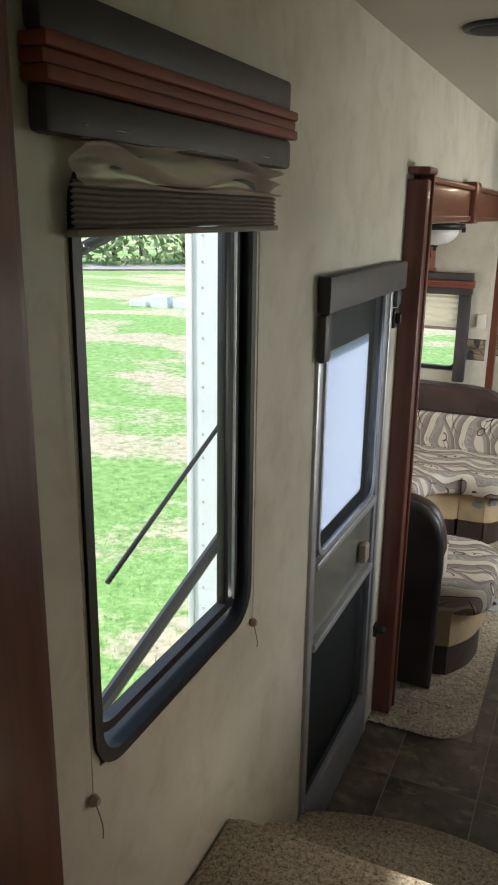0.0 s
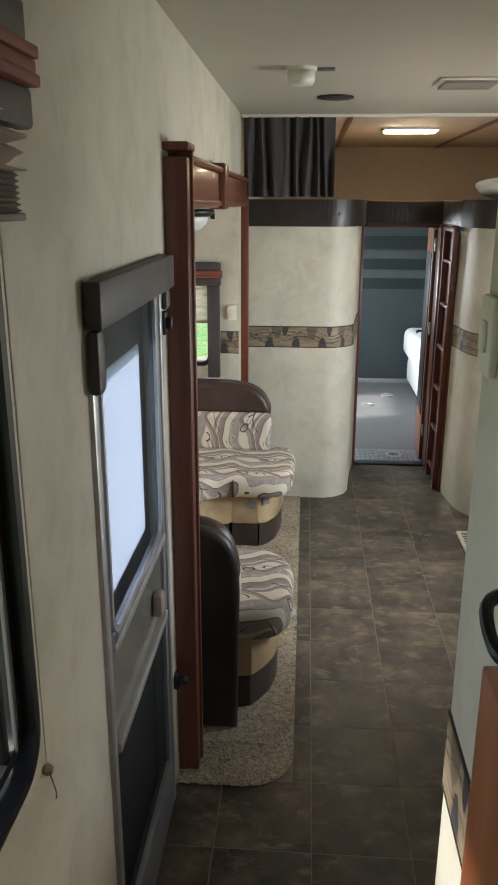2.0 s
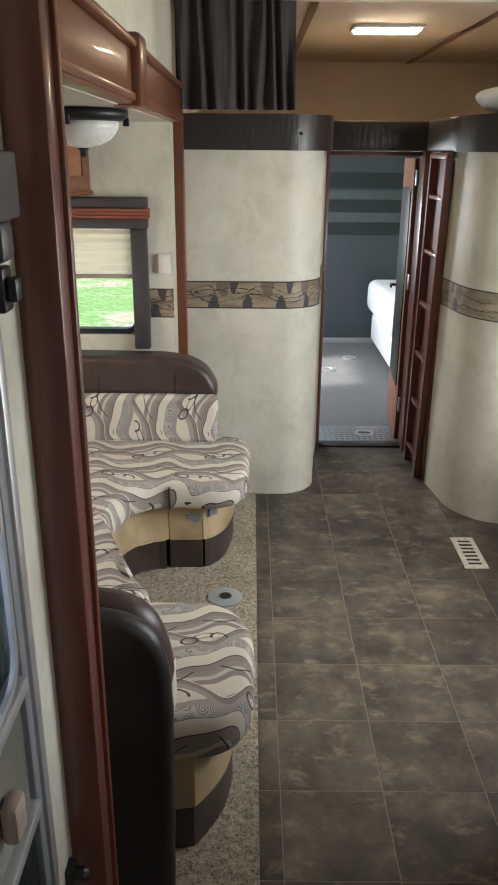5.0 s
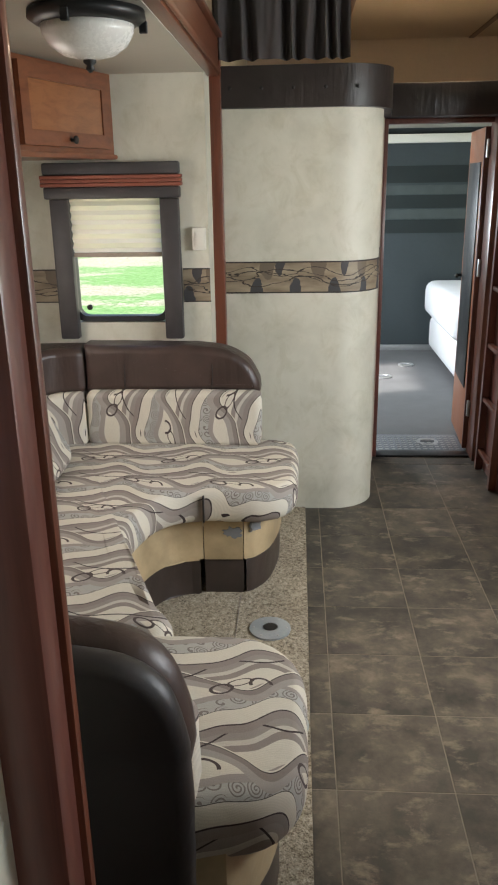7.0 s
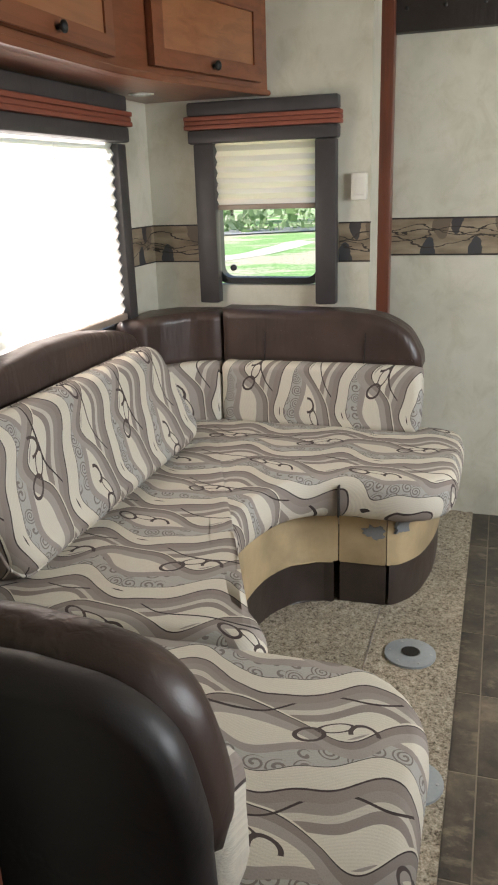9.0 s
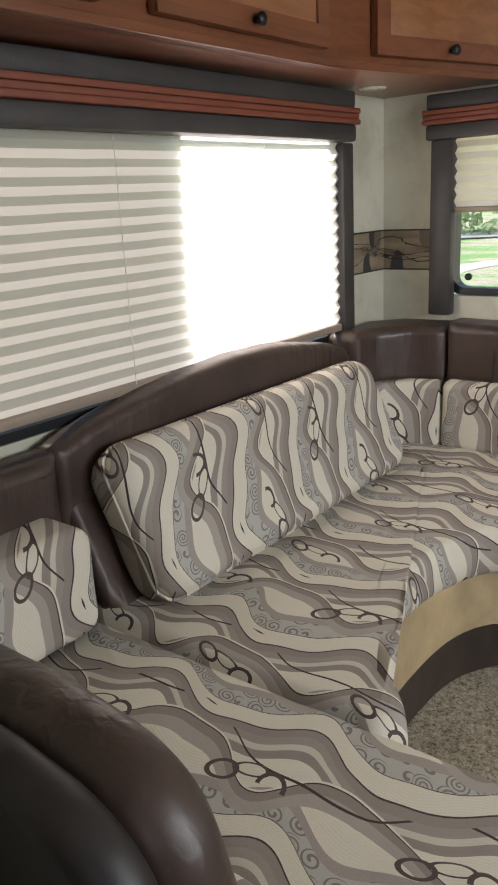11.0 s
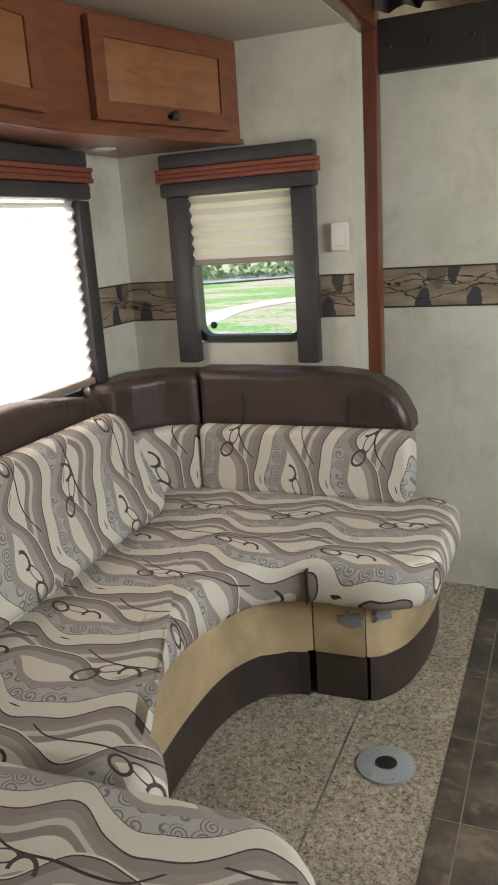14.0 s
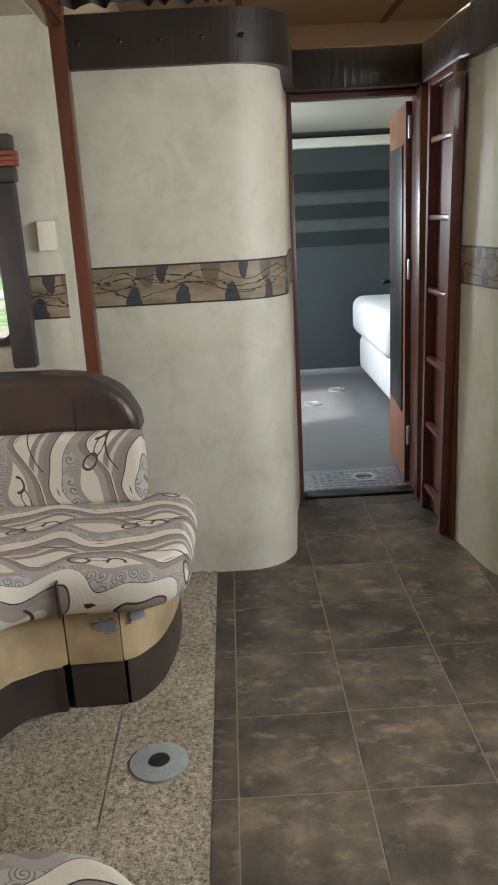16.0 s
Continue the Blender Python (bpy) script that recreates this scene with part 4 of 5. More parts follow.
# backs along the far wall
far_bolster = [(-1.143, 0.69), (-0.42, 0.69)] + smooth_line([(-0.425, 0.73), (-0.47, 0.81), (-0.56, 0.86), (-0.68, 0.878)], 5) + [(-1.143, 0.882)]
cushion("bolster", far_bolster, 5.02, 5.178, M_BROWN, 0.032, "brown vinyl bolster", "y")
cushion("bolster", [(-1.147, 5.02), (-1.147, 5.178), (-1.36, 5.165), (-1.452, 5.05), (-1.452, 4.80), (-1.345, 4.80), (-1.33, 4.90), (-1.25, 4.99)], 0.68, 0.872, M_BROWN, 0.032, "brown vinyl bolster")
cushion("back_cushion", rounded_rect(-1.14, -0.418, 0.462, 0.70, 0.03, 4), 4.985, 5.12, M_BACKX, 0.028, "", "y")
cushion("back_cushion", [(-1.145, 4.985), (-1.145, 5.12), (-1.30, 5.10), (-1.42, 5.0), (-1.42, 4.78), (-1.30, 4.78), (-1.285, 4.88), (-1.22, 4.96)], 0.462, 0.695, M_BACKX, 0.028)
for x in (-0.98, -0.62):
    part("bolster_seam", tube(smooth_line([(x, 5.022, 0.70), (x + 0.006, 5.016, 0.78), (x, 5.04, 0.868)], 4), 0.0025, 5), M_BLACKV, sofa)
# backs along the window
arch = [(3.60, 0.62), (4.80, 0.62), (4.80, 0.80)] + smooth_line([(4.78, 0.83), (4.55, 0.885), (4.30, 0.905), (4.0, 0.893), (3.74, 0.855), (3.60, 0.815)], 4)
cushion("bolster", arch, -1.452, -1.36, M_BROWN, 0.03, "arched brown vinyl backrest top", "x")
cushion("bolster", [(3.06, 0.62), (3.595, 0.62), (3.595, 0.815), (3.06, 0.82)], -1.452, -1.34, M_BROWN, 0.035, "brown vinyl bolster", "x")
cushion("back_cushion", rounded_rect(3.14, 3.565, 0.462, 0.70, 0.04, 4), -1.37, -1.22, M_BACKY, 0.035, "", "x")
# leaning middle backrest
lean = pose(-1.19, 4.215, 0.475, 0, -27, 0)
slab = rounded(rounded_rect(-0.545, 0.535, -0.01, 0.35, 0.07, 6), -0.06, 0.085, 0.050, "x")
slab.transform(lean)
even(part("back_cushion", slab, M_BACKY, sofa, "leaning swirl-patterned back cushion", smooth=True))
shell = rounded(rounded_rect(-0.60, 0.54, -0.02, 0.37, 0.09, 5), -0.115, -0.055, 0.022, "x")
shell.transform(lean)
even(part("backrest_shell", shell, M_BROWN, sofa, "brown vinyl backrest shell", smooth=True))
for s in (0.030,):
    rim_pts = [(s, a, b) for a, b in rounded_rect(-0.546, 0.536, -0.011, 0.351, 0.06, 5)]
    pip = tube(rim_pts + [rim_pts[0]], 0.004, 6)
    pip.transform(lean)
    part("piping", pip, M_BACKY, sofa, smooth=True)
# near end: tall dark side panel, bolster and cushion
side_out = [(-1.45, 0.006), (-0.445, 0.006), (-0.437, 0.66)] + smooth_line([(-0.443, 0.69), (-0.47, 0.77), (-0.54, 0.822), (-0.64, 0.84)], 5) + [(-1.45, 0.84)]
even(part("side_panel", rounded(side_out, 2.93, 2.992, 0.028, "y"), M_BLACKV, sofa, "black vinyl side panel", smooth=True))
arm_out = [(-1.45, 0.58), (-0.446, 0.58)] + smooth_line([(-0.440, 0.62), (-0.450, 0.69), (-0.487, 0.78), (-0.56, 0.828), (-0.69, 0.845)], 5) + [(-1.45, 0.845)]
cushion("bolster", arm_out, 2.985, 3.085, M_BROWN, 0.046, "dark brown vinyl bolster", "y")
cushion("back_cushion", rounded_rect(-1.30, -0.44, 0.465, 0.66, 0.04, 4), 3.0, 3.12, M_BACKX, 0.04, "", "y")

# ---- round table-leg socket in the carpet ----
for at in ((-0.362, 4.34), (-0.305, 3.83)):
    sock = thing("table_socket", (*at, 0.006), "round grey metal table leg socket set in the carpet", "floor socket", group="table sockets")
    part("flange", lathe([(0.073, 0.006), (0.073, 0.013), (0.028, 0.017), (0.026, 0.009)], (*at, 0), 28), M_ZINC, sock)
    # solid black disc; the hole's darkness is only its colour
    part("cup", lathe([(0.025, 0.0175), (0.018, 0.0165)], (*at, 0), 20), M_BLACK, sock, "black disc in place of the dark round hole")
    for k in range(6):
        a = math.pi / 3 * k
        part("screw", lathe([(0.005, 0.014), (0.003, 0.0165)], (at[0] + 0.058 * math.cos(a), at[1] + 0.058 * math.sin(a), 0), 8), M_ALU, sock)

# ---- overhead cabinets in the slide-out ----
cab = thing("overhead_cabinet", (-1.3, 4.0, 1.6), "cherry stained overhead cabinet with raised panel doors", "cabinet")
front = [(-1.195, 2.855), (-1.205, 4.30)] + [(-1.205, 4.44), (-1.165, 4.62), (-0.995, 5.187)]
body_out = [(SX + 0.001, 5.187), (SX + 0.001, 2.855)] + front
part("body", prism(body_out, 1.598, SZ - 0.001, 0.004, 2), M_CABINET, cab)
part("light_rail", prism([(x + 0.012, y) for x, y in front] + [(x - 0.03, y) for x, y in front[::-1]], 1.596, 1.615, 0.006, 2), M_CABINET, cab)


def panel_door(p0, p1, z0, z1, parent, knob=True):
    """A raised panel door on the face from p0 to p1 (plan)."""
    a, b = Vector(p0), Vector(p1)
    w = (b - a).length
    m = Matrix.Translation((a.x, a.y, 0)) @ Matrix.Rotation(math.atan2(b.y - a.y, b.x - a.x), 4, "Z")
    d = part("door", box(0, w, -0.020, 0.0, z0, z1, 0.004, 2, m), M_CABINET, parent)
    e = 0.048
    def rect(i):
        return [(i, z0 + i), (w - i, z0 + i), (w - i, z1 - i), (i, z1 - i)]
    fr = ring_frame(rect(0.001), rect(e), -0.026, -0.019, "y")
    fr.transform(m)
    part("door_frame", fr, M_CABINET, d)
    bev = bmesh.new()
    o = [bev.verts.new((x, -0.021, z)) for x, z in rect(e + 0.002)]
    i = [bev.verts.new((x, -0.028, z)) for x, z in rect(e + 0.022)]
    for k in range(4):
        bev.faces.new((o[k], o[(k + 1) % 4], i[(k + 1) % 4], i[k]))
    bev.faces.new(i)
    bev.transform(m)
    part("raised_panel", bev, M_PANEL, d, "lighter raised panel")
    if knob:
        k = lathe([(0.006, 0), (0.006, 0.010), (0.014, 0.016), (0.014, 0.022), (0.006, 0.026)], (0, 0, 0), 14, pose(0, 0, 0, 90))
        k.transform(m @ Matrix.Translation((w / 2, -0.026, z0 + 0.024)))
        part("knob", k, M_BLACK, d, "dark bronze knob", smooth=True)


panel_door((-1.196, 3.05), (-1.200, 3.68), 1.632, 1.885, cab)
panel_door((-1.200, 3.81), (-1.205, 4.405), 1.632, 1.885, cab)
panel_door((-1.172, 4.587), (-1.013, 5.122), 1.632, 1.885, cab)
puck = thing("puck_light", (-1.34, 4.90, 1.595), "small round white puck light under the cabinet", "light")
part("rim", lathe([(0.042, 0.0), (0.040, 0.012)], (-1.34, 4.90, 1.596), 20), M_WHITE, puck)
part("lens", lathe([(0.030, -0.003), (0.034, 0.0)], (-1.34, 4.90, 1.596), 20), M_OPAL, puck)

# ---- dome lamp ----
lamp = thing("ceiling_lamp", (-0.775, 4.0, SZ), "dark bronze ceiling lamp with an opal glass bowl", "lamp")
LC = (-0.775, 4.0, SZ)
part("pan", lathe([(0.10, 0.0), (0.138, -0.004), (0.140, -0.022), (0.122, -0.034), (0.112, -0.036)], LC, 36), M_BLACK, lamp, "dark bronze pan", smooth=True)
part("bowl", lathe([(0.112, -0.034), (0.108, -0.055), (0.092, -0.080), (0.062, -0.100), (0.020, -0.110), (0.004, -0.111)], LC, 36), M_OPAL, lamp, "white opal bowl", smooth=True)
part("finial", lathe([(0.016, -0.108), (0.016, -0.116), (0.008, -0.122), (0.011, -0.130), (0.004, -0.138)], LC, 14), M_BLACK, lamp, smooth=True)
for k in range(3):
    a = 2 * math.pi * k / 3 + 0.4
    part("clip", box(-0.01, 0.01, -0.006, 0.006, -0.02, 0.008, 0.002, 1, Matrix.Translation((LC[0] + 0.136 * math.cos(a), LC[1] + 0.136 * math.sin(a), SZ - 0.028))), M_BLACK, lamp)

# ---- ceiling fittings ----
for at in ((-0.346, 2.41), (-0.10, 4.61)):
    sp = thing("ceiling_speaker", (*at, CEIL), "round black ceiling speaker with a mesh grille", "speaker", group="ceiling speakers")
    part("rim", lathe([(0.092, 0), (0.090, -0.008), (0.080, -0.010)], (*at, CEIL), 32), M_BLACK, sp, smooth=True)
    part("grille", lathe([(0.079, -0.009), (0.05, -0.013), (0.01, -0.014)], (*at, CEIL), 32), M_CURTAIN, sp, smooth=True)
sd = thing("smoke_detector", (-0.26, 3.74, CEIL), "white smoke detector hanging from its ceiling plate", "smoke detector")
part("plate", lathe([(0.062, 0), (0.060, -0.012)], (-0.26, 3.74, CEIL), 24), M_WHITE, sd)
part("body", lathe([(0.052, -0.012), (0.055, -0.045), (0.048, -0.062), (0.02, -0.066)], (-0.262, 3.735, CEIL), 24), M_WHITE, sd, smooth=True)
part("bracket", box(-0.20, -0.13, 3.73, 3.75, CEIL - 0.014, CEIL - 0.001, 0.002), M_GREYMETAL, sd)
vent = thing("ceiling_vent", (0.44, 4.13, CEIL), "white ceiling vent with open louvres", "vent")
part("plate", box(0.32, 0.58, 4.00, 4.26, CEIL - 0.010, CEIL - 0.001, 0.003), M_WHITE, vent)
for k in range(4):
    part("slat", box(0.34, 0.56, 4.03 + 0.055 * k, 4.07 + 0.055 * k, CEIL - 0.022, CEIL - 0.011, 0.002), M_PLEAT, vent)
pl = thing("loft_light", (0.46, 6.18, CEIL - 0.02), "lit warm rectangular ceiling light over the loft", "light")
part("frame", box(0.27, 0.65, 6.08, 6.28, CEIL - 0.030, CEIL - 0.013, 0.003), M_WHITE, pl)
part("diffuser", box(0.29, 0.63, 6.10, 6.26, CEIL - 0.040, CEIL - 0.031, 0.003), M_LAMPGLOW, pl, "glowing warm diffuser")
for x in (0.0, 0.9):
    structure(part("ceiling_seam", box(x, x + 0.035, 5.45, 8.0, CEIL - 0.020, CEIL - 0.0125), M_CHERRY_Y), "wood batten on the loft ceiling", "batten")

# ---- loft curtain, bag ----
cur = thing("loft_curtain", (-0.36, 5.36, 1.95), "dark grey privacy curtain drawn aside on a ceiling track", "curtain")
part("cloth", sheet(150, 14, lambda a, b: (-0.615 + 0.545 * a + 0.01 * math.sin(9 * a) * (1 - b), 5.385 + (0.020 + 0.014 * (1 - b)) * math.sin(a * 44 + 3.2 * math.sin(a * 8.3) + 1.4 * math.sin(a * 21 + 2 * b)) + 0.006 * noise.noise(Vector((a * 20, b * 3, 0))), 1.965 + 0.45 * b)), M_CURTAIN, cur, smooth=True)
part("track", box(WX + 0.004, RX - 0.005, 5.365, 5.385, CEIL - 0.018, CEIL - 0.001, 0.002), M_WHITE, cur, "white curtain track")
for k in range(9):
    part("hook", box(-0.60 + 0.063 * k, -0.59 + 0.063 * k, 5.37, 5.38, 2.412, 2.42), M_WHITE, cur)


def bag(a, b):
    th, ph = 2 * math.pi * a, math.pi * (b - 0.5)
    r = 1 + 0.12 * noise.noise(Vector((math.cos(th) * 3, math.sin(th) * 3, b * 4)))
    return (1.02 + 0.24 * r * math.cos(ph) * math.cos(th), 5.42 + 0.20 * r * math.cos(ph) * math.sin(th), 2.02 + 0.066 * math.sin(ph) * r)


tagged(part("pillow", sheet(40, 18, bag), M_SHEET, smooth=True), "rumpled white pillow lying on the loft edge", "pillow")

# ---- ladder, garage door ----
lad = thing("ladder", (0.74, 5.75, 0.0), "dark cherry wood loft ladder leaning against the bulkhead", "ladder")


def rail_bm(y_top, y_bot):
    bm = box(-0.018, 0.018, -0.016, 0.016, 0, 1, 0.0)
    for v in bm.verts:
        t = v.co.z
        v.co = Vector((0.715 + v.co.x, y_bot + (y_top - y_bot) * t + v.co.y, 0.003 + 1.775 * t))
    return bm


part("rail", rail_bm(5.58, 5.68), M_CHERRY, lad)
part("rail", rail_bm(5.92, 5.98), M_DARKWOOD, lad)
for k in range(6):
    z = 0.10 + 0.29 * k
    t = z / 1.775
    part("rung", box(0.703, 0.730, 5.68 - 0.10 * t + 0.012, 5.98 - 0.06 * t - 0.012, z, z + 0.022, 0.004), M_CHERRY, lad)
part("back_board", box(0.7345, 0.7435, 5.60, 5.97, 0.01, 1.75), M_DARKWOOD, lad)
part("head_board", box(0.700, 0.733, 5.56, 5.94, 1.755, 1.785, 0.004), M_CHERRY, lad)

frame2 = thing("door_2", (0.45, 6.22, 0.0), "open dark cherry door to the garage in its wooden casing", "door", kind="structure")
part("jamb", box(0.150, 0.182, 6.17, 6.25, 0.0, CAPZ0, 0.004), M_DARKWOOD, frame2)
part("jamb", box(0.705, 0.744, 6.10, 6.25, 0.0, CAPZ0, 0.004), M_CHERRY, frame2)
part("lintel", box(0.182, 0.705, 6.18, 6.25, 1.765, CAPZ0 - 0.001, 0.003), M_DARKWOOD, frame2)
part("threshold", box(0.182, 0.705, 6.165, 6.25, -0.005, 0.012, 0.003), M_BLACK, frame2)
swing = pose(0.70, 6.27, 0, 0, 0, 86)
leaf = part("door_leaf", box(0.0, 0.54, -0.02, 0.015, 0.02, 1.75, 0.004, 2, swing), M_ORANGE, frame2, "open wooden door leaf")
part("dark_panel", box(0.07, 0.47, 0.0155, 0.022, 0.36, 1.58, 0.003, 2, swing), M_BLACK, leaf, "dark glass panel")
part("edge_band", box(-0.002, 0.02, -0.021, 0.016, 0.02, 1.75, 0.002, 2, swing), M_DARKWOOD, leaf)
part("handle", tube([swing @ Vector(p) for p in ((0.48, 0.015, 0.95), (0.48, 0.055, 0.95), (0.40, 0.06, 0.95))], 0.009, 8), M_BLACK, leaf, "black lever handle")
for z in (0.22, 1.0, 1.6):
    part("hinge", box(0.690, 0.704, 6.236, 6.262, z, z + 0.09, 0.002), M_ALU, frame2)

# ---- garage ----
structure(part("floor_garage", box(WX - 0.04, RX + 0.04, 6.25, 9.2, -0.12, 0.0), M_GARFLOOR), "dark grey rubber garage floor", "floor")
gw = structure(part("wall_garage_north", box(WX - 0.04, RX + 0.04, 9.1, 9.2, 0.0, CEIL + 0.1), M_GARWALL), "dark blue-grey ramp wall with printed stripes", "wall")
for z0, z1, mt in ((1.52, 1.66, M_STRIPE1), (1.425, 1.50, M_STRIPE2), (1.31, 1.42, M_STRIPE1), (1.22, 1.30, M_STRIPE2), (1.10, 1.215, M_STRIPE1)):
    part("stripe", box(WX, RX, 9.092, 9.0995, z0 - 0.06, z1 - 0.06), mt, gw)
structure(part("baseboard", box(WX, RX, 9.06, 9.091, 0.0, 0.05, 0.004), M_ALU), "grey metal sill along the ramp wall", "baseboard")
structure(part("cornice", box(WX, RX, 9.0, 9.091, 1.78, 1.85, 0.006), M_WHITE), "white strip above the ramp wall", "trim")
mat_ob = thing("tread_plate", (0.44, 6.4, 0.0), "ribbed grey metal tread plate at the garage threshold", "tread plate")
part("plate", box(0.19, 0.70, 6.26, 6.56, 0.0, 0.006, 0.002), M_GREYMETAL, mat_ob)
for i in range(13):
    for j in range(7):
        part("stud", box(0.21 + 0.037 * i, 0.232 + 0.037 * i, 6.28 + 0.038 * j, 6.292 + 0.038 * j, 0.006, 0.0085), M_ALU, mat_ob)
for at in ((0.65, 8.46), (0.42, 8.05), (0.51, 6.42), (0.2, 8.2)):
    tie = thing("tie_down_ring", (*at, 0.0), "round metal tie-down ring set in the garage floor", "tie-down", group="tie-downs")
    part("dish", lathe([(0.065, 0.0), (0.065, 0.009), (0.045, 0.010), (0.040, 0.004)], (*at, 0), 24), M_ALU, tie)
    part("bar", tube([(at[0] - 0.04, at[1], 0.012), (at[0] + 0.04, at[1], 0.012)], 0.004, 6), M_GREYMETAL, tie)
bed = thing("sofa_bed", (1.25, 8.3, 0.0), "white covered folded mattress standing along the garage wall", "bed")
part("mattress", join(box(0.90, 1.70, 7.55, 8.95, 0.05, 0.36, 0.07, 4), ), M_SHEET, bed, smooth=True)
part("mattress", box(0.84, 1.70, 7.58, 8.92, 0.365, 0.66, 0.08, 4), M_SHEET, bed, smooth=True)

# ---- kitchen island ----
isl = thing("kitchen_island", (0.9, 2.7, 0.0), "orange wood kitchen island with a rounded speckled counter", "kitchen island")
edge = smooth_line([(0.30, 1.95), (0.285, 2.30), (0.315, 2.65), (0.39, 3.02), (0.48, 3.28), (0.60, 3.42), (0.80, 3.46)], 6)
top_out = edge + [(1.25, 3.46), (1.25, 1.95)]
part("countertop", prism(top_out[::-1], 0.885, 0.925, 0.012, 3), M_COUNTER, isl, "speckled cream counter")
base_o = offset_plan(top_out, -0.13)
part("body", prism(base_o[::-1], 0.0, 0.884), M_ORANGE, isl)
g = pose(0.425, 2.52, 0, 0, 0, 82)
grille = part("grille", box(-0.09, 0.09, -0.006, 0.022, 0.13, 0.36, 0.004, 2, g), M_BLACK, isl, "black heater grille")
for k in range(6):
    part("slat", box(-0.08, 0.08, 0.021, 0.026, 0.145 + 0.034 * k, 0.160 + 0.034 * k, 0.001, 1, g), M_GREYMETAL, grille)
reg = thing("floor_register", (0.785, 4.76, 0.0), "beige metal floor register among the tiles", "floor vent")
part("frame", box(0.73, 0.84, 4.61, 4.91, 0.001, 0.008, 0.002), M_COUNTER, reg)
# black bars on the solid frame, coloured as the dark inside of slots
for k in range(7):
    part("slot", box(0.755, 0.815, 4.64 + 0.036 * k, 4.655 + 0.036 * k, 0.008, 0.0095), M_BLACK, reg)
# kitchen run under the far window, seen only in reflections
tagged(part("kitchen_counter", box(1.3, RX, 1.95, 5.0, 0.0, 0.9, 0.01), M_ORANGE), "orange wood kitchen counter along the wall", "counter")

# ---- outside ----
GZ = -1.15
rnd_h = random.Random(12)


def ground_z(x, y):
    return GZ + 0.06 * noise.noise(Vector((x * 0.3, y * 0.3, 0)))


def land(a, b):
    x, y = -300 + 600 * (0.5 + 0.5 * math.copysign(abs(2 * a - 1) ** 2.4, 2 * a - 1)), -300 + 600 * (0.5 + 0.5 * math.copysign(abs(2 * b - 1) ** 2.4, 2 * b - 1))
    return (x, y, ground_z(x, y) if abs(x) + abs(y) < 60 else GZ)


structure(part("ground", sheet(120, 120, land), M_GRASS, smooth=True), "green lawn with pale bare patches", "ground")
road = box(-70, 70, -2.2, 2.2, 0, 0.03)
road.transform(pose(-25, 38, GZ + 0.05, 0, 0, 33))
hv, hf = [], []
for _ in range(8000):
    a, d = radians(rnd_h.uniform(84, 186)), rnd_h.uniform(46, 51)
    x, y, z = d * math.cos(a), d * math.sin(a), GZ + 6.0 * rnd_h.random() ** 1.3 * (0.75 + 0.4 * noise.noise(Vector((a * 14, 0, 0))))
    e1 = Vector((rnd_h.uniform(-1, 1), rnd_h.uniform(-1, 1), rnd_h.uniform(-1, 1))).normalized() * rnd_h.uniform(0.15, 0.35)
    e2 = Vector((rnd_h.uniform(-1, 1), rnd_h.uniform(-1, 1), rnd_h.uniform(-1, 1))).normalized() * rnd_h.uniform(0.12, 0.3)
    c, i = Vector((x, y, z)), len(hv)
    hv += [tuple(c - e1), tuple(c + e2), tuple(c + e1), tuple(c - e2)]
    hf.append((i, i + 1, i + 2, i + 3))
hm = bpy.data.meshes.new("shrubs")
hm.from_pydata(hv, [], hf)
hm.materials.append(M_LEAF)
tagged(new("shrubs", hm), "dense green shrubs along the far road", "shrubs", kind="stuff")
structure(part("road", road, M_ROAD), "pale grey road beyond the lawn", "road")

bend = smooth_line([(-9.6, 19.0), (-10.2, 23.5), (-10.5, 27.0), (-9.7, 29.6), (-9.0, 32.0), (-8.7, 37.0)], 8)
side_of = [((bend[min(i + 1, len(bend) - 1)][1] - bend[max(i - 1, 0)][1]), -(bend[min(i + 1, len(bend) - 1)][0] - bend[max(i - 1, 0)][0])) for i in range(len(bend))]


def track_place(a, b):
    i = round(a * (len(bend) - 1))
    sx, sy = side_of[i]
    w = (b - 0.5) * 1.3 / math.hypot(sx, sy)
    x, y = bend[i][0] + sx * w, bend[i][1] + sy * w
    return (x, y, ground_z(x, y) + 0.09 - 0.08 * abs(2 * b - 1))


structure(part("track", sheet(len(bend) - 1, 4, track_place), M_TRACK, smooth=True), "pale gravel track that bends across the lawn", "track")
rnd = random.Random(4)
verts, faces = [], []
for _ in range(26000):
    d = 2.2 + 16 * rnd.random() ** 1.5
    a = radians(rnd.uniform(100, 165)) if rnd.random() < 0.7 else radians(rnd.uniform(85, 180))
    x, y = -0.5 + d * math.cos(a), 0.5 + d * math.sin(a)
    if x > -1.7 and y > 2.0:
        continue
    h, w, t = rnd.uniform(0.02, 0.06), rnd.uniform(0.003, 0.006), rnd.uniform(0, 6.28)
    z = ground_z(x, y) - 0.01
    i = len(verts)
    dx, dy = w * math.cos(t), w * math.sin(t)
    verts += [(x - dx, y - dy, z), (x + dx, y + dy, z), (x + 3 * dy, y - 3 * dx, z + h)]
    faces.append((i, i + 1, i + 2))
me = bpy.data.meshes.new("grass")
me.from_pydata(verts, [], faces)
me.materials.append(M_BLADE)
tagged(new("grass", me), "short green grass blades on the lawn", "grass", kind="stuff")


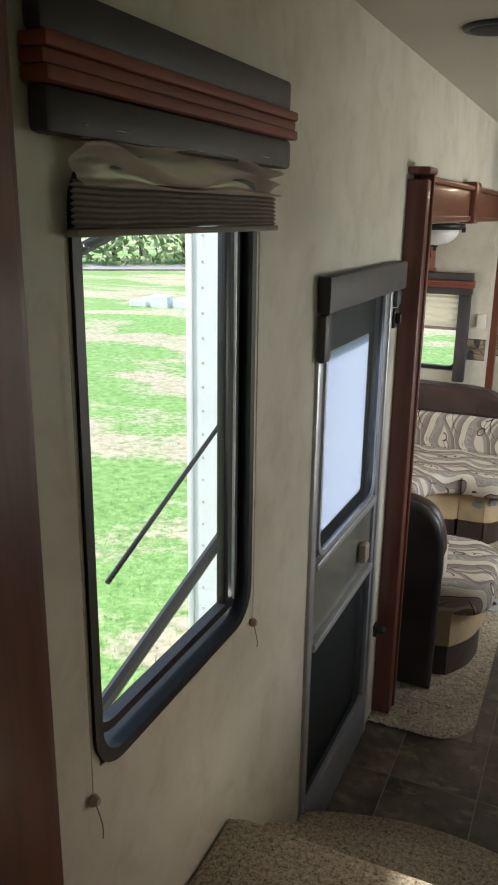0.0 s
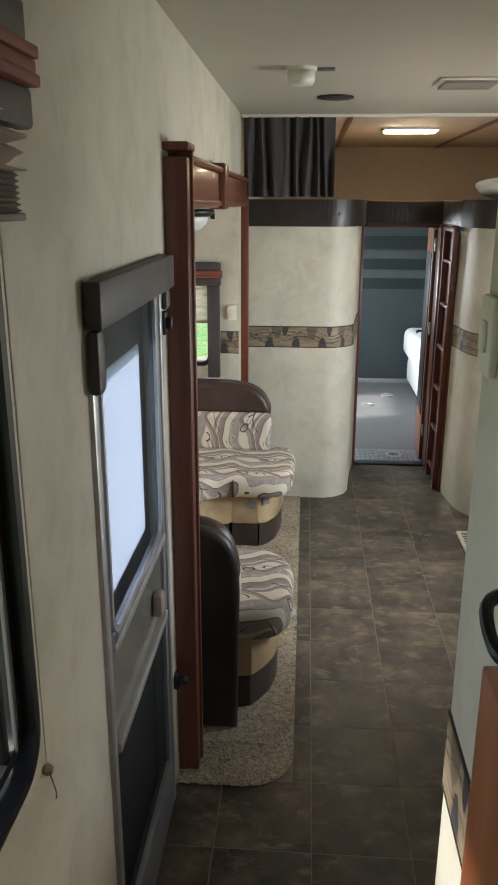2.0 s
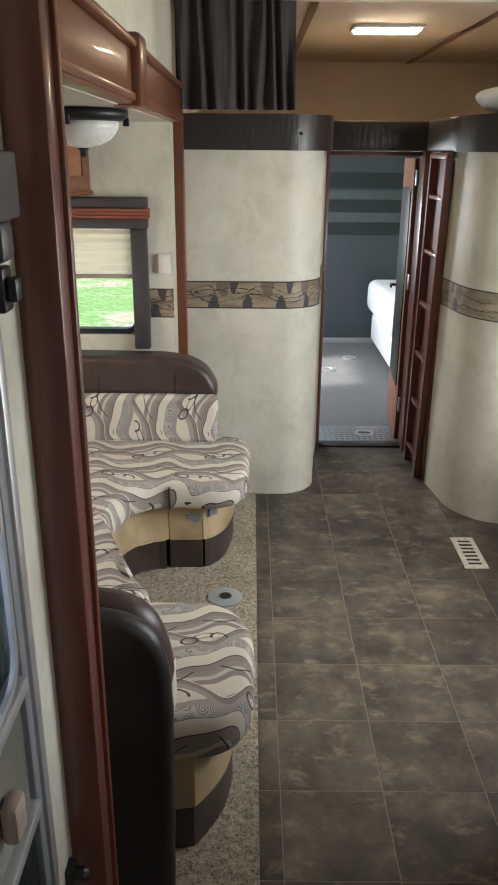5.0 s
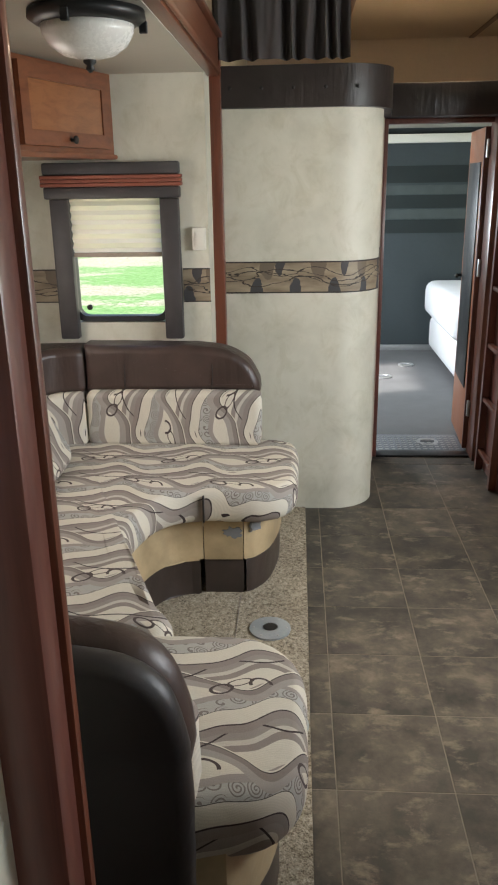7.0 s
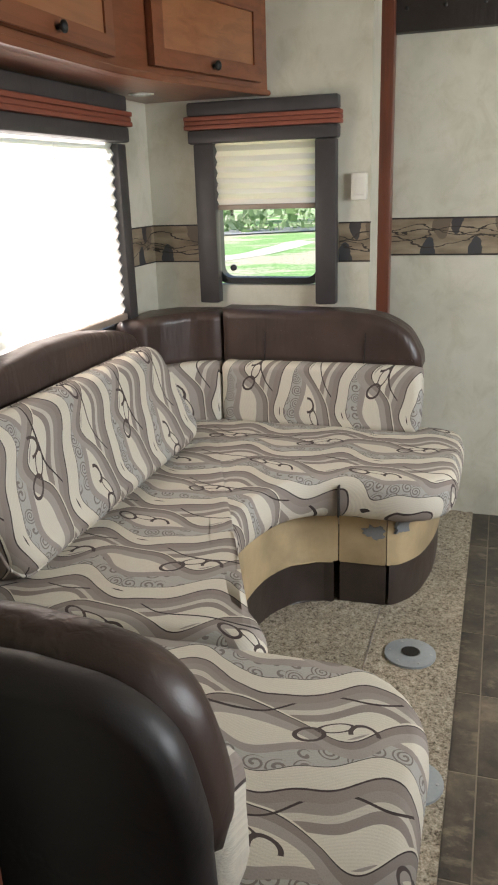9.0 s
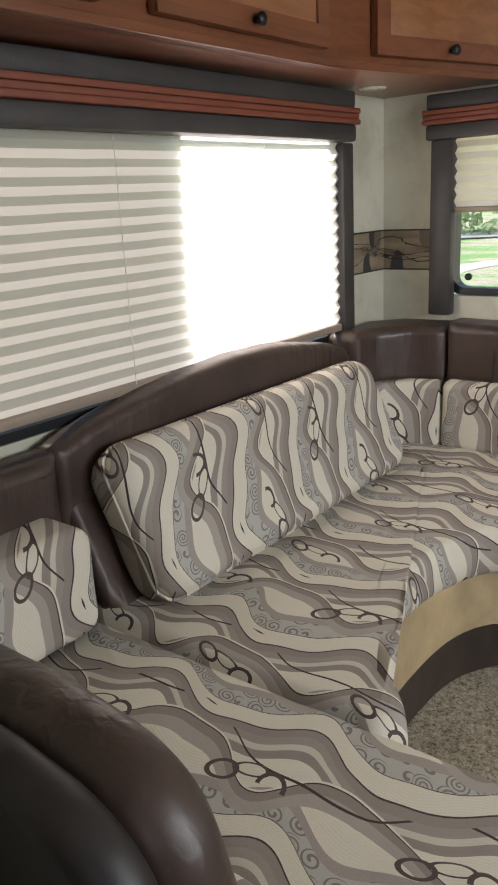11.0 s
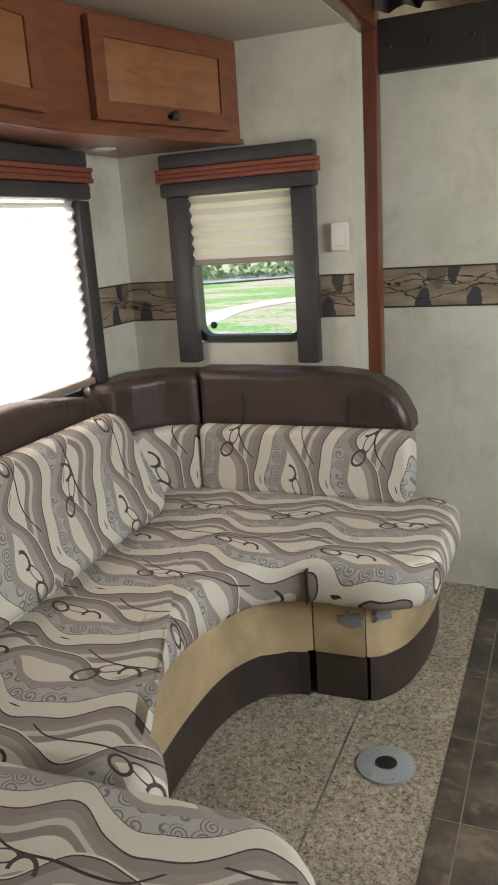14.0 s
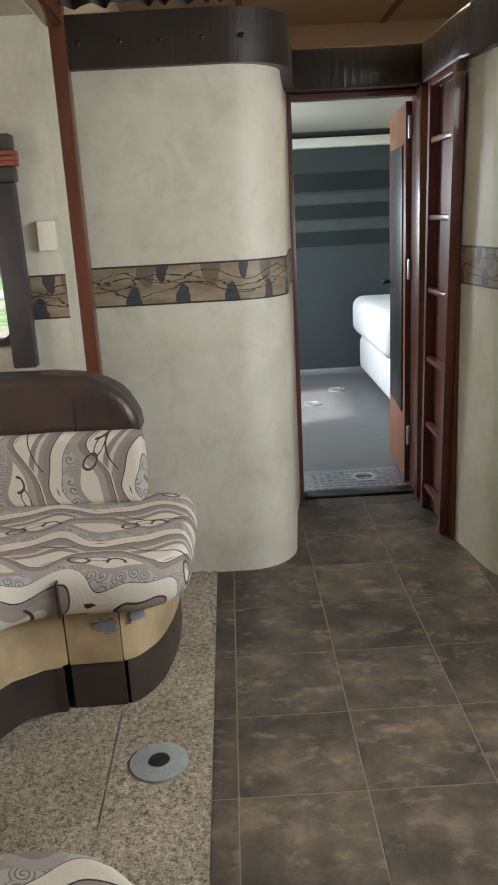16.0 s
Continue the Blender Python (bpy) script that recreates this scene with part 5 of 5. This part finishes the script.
def tree(x, y, h, seed):
    """Tapered trunk, limbs and a crown of many small leaf clumps."""
    r = random.Random(seed)
    t = thing("tree", (x, y, GZ), "leafy green tree at the edge of the lawn", "tree", group="trees beyond the road")
    bms = [lathe([(0.16, -0.1), (0.12, h * 0.3), (0.07, h * 0.65), (0.02, h * 0.95)], (x, y, GZ), 8)]
    for k in range(6):
        a, z = r.uniform(0, 6.28), h * r.uniform(0.3, 0.7)
        bms.append(tube([(x, y, GZ + z), (x + math.cos(a) * h * 0.13, y + math.sin(a) * h * 0.13, GZ + z + h * 0.1), (x + math.cos(a) * h * 0.24, y + math.sin(a) * h * 0.24, GZ + z + h * 0.16)], 0.035, 5))
    part("trunk", join(*bms), M_BARK, t)
    vs, fs = [], []
    for _ in range(1500):
        a, u, q = r.uniform(0, 6.28), r.uniform(-1, 1), r.random() ** 0.4
        rr = h * 0.36 * q * (1 + 0.35 * noise.noise(Vector((math.cos(a) * 2 + seed, math.sin(a) * 2, u * 2))))
        s = math.sqrt(1 - u * u)
        c = Vector((x + rr * s * math.cos(a), y + rr * s * math.sin(a), GZ + h * 0.56 + u * rr * 1.25))
        e1 = Vector((r.uniform(-1, 1), r.uniform(-1, 1), r.uniform(-1, 1))).normalized() * r.uniform(0.10, 0.22)
        e2 = Vector((r.uniform(-1, 1), r.uniform(-1, 1), r.uniform(-1, 1))).normalized() * r.uniform(0.08, 0.18)
        i = len(vs)
        vs += [tuple(c - e1), tuple(c + e2), tuple(c + e1), tuple(c - e2)]
        fs.append((i, i + 1, i + 2, i + 3))
    m2 = bpy.data.meshes.new("crown")
    m2.from_pydata(vs, [], fs)
    m2.materials.append(M_LEAF)
    c = new("crown", m2)
    c.parent = t
    c.matrix_parent_inverse = t.matrix_basis.inverted()


for k in range(26):
    a = 96 + k * 3.1 + rnd.uniform(-1, 1)
    d = rnd.uniform(50, 62)
    tree(d * math.cos(radians(a)), d * math.sin(radians(a)), rnd.uniform(7, 11), k)

# boards stacked on the lawn
for k in range(6):
    x = -14.2 + 0.42 * k
    b = tagged(part("timber_block", box(-0.33, 0.33, -0.2, 0.2, 0, 0.22 + 0.1 * (k % 3), 0.02, 1, Matrix.Translation((x, 22.9 + 0.15 * (k % 2), GZ - 0.02))), M_SIDING), "weathered white block lying on the lawn", "block", group="blocks on the lawn")

# awning arms outside the tall window
arms = thing("awning_arms", (-0.85, 1.4, 0.9), "black folding awning arms outside the tall window", "awning arm")
part("wall_bracket", box(-0.87, -0.672, 1.93, 1.99, 1.10, 1.54, 0.006), M_BLACK, arms)
part("arm", tube([(-0.85, 0.9, 0.85), (-0.85, 1.95, 1.15)], 0.017, 8), M_BLACK, arms)
part("strut", tube([(-0.85, 1.215, 1.20), (-0.85, 1.95, 1.495)], 0.006, 8), M_BLACK, arms)
part("upper_arm", tube([(-0.85, 0.95, 1.81), (-0.85, 1.8, 2.03)], 0.012, 8), M_BLACK, arms)

# ---- floor tiles, last ----
floor_ob = bpy.data.objects["floor"]
PITCH, GAP = 0.3070, 0.0035
TX, TY = -0.163, 5.127
shapes = {}


def tile_mesh(w, l):
    key = (round(w, 3), round(l, 3))
    if key not in shapes:
        bm = box(-w / 2, w / 2, -l / 2, l / 2, -0.0012, 0.0, 0.0005, 1)
        m3 = bpy.data.meshes.new("tile")
        bm.to_mesh(m3)
        bm.free()
        m3.materials.append(M_TILE)
        shapes[key] = m3
    return shapes[key]


def lay(x0, x1, y0, y1):
    ob = new("tile", tile_mesh(x1 - x0 - GAP, y1 - y0 - GAP))
    ob.location = ((x0 + x1) / 2, (y0 + y1) / 2, 0.0)
    ob.parent = floor_ob


for j in range(-12, 4):
    y0, y1 = TY + j * PITCH, TY + (j + 1) * PITCH
    y1 = min(y1, 6.165)
    if y1 - y0 < 0.05:
        continue
    for i in range(-2, 7):
        x0, x1 = TX + i * PITCH, min(TX + (i + 1) * PITCH, RX)
        x0 = max(x0, WX)
        if i < 0 and y0 > 2.55:
            if i == -1:
                x0 = -0.2285
            else:
                continue
        lay(x0, x1, y0, y1)
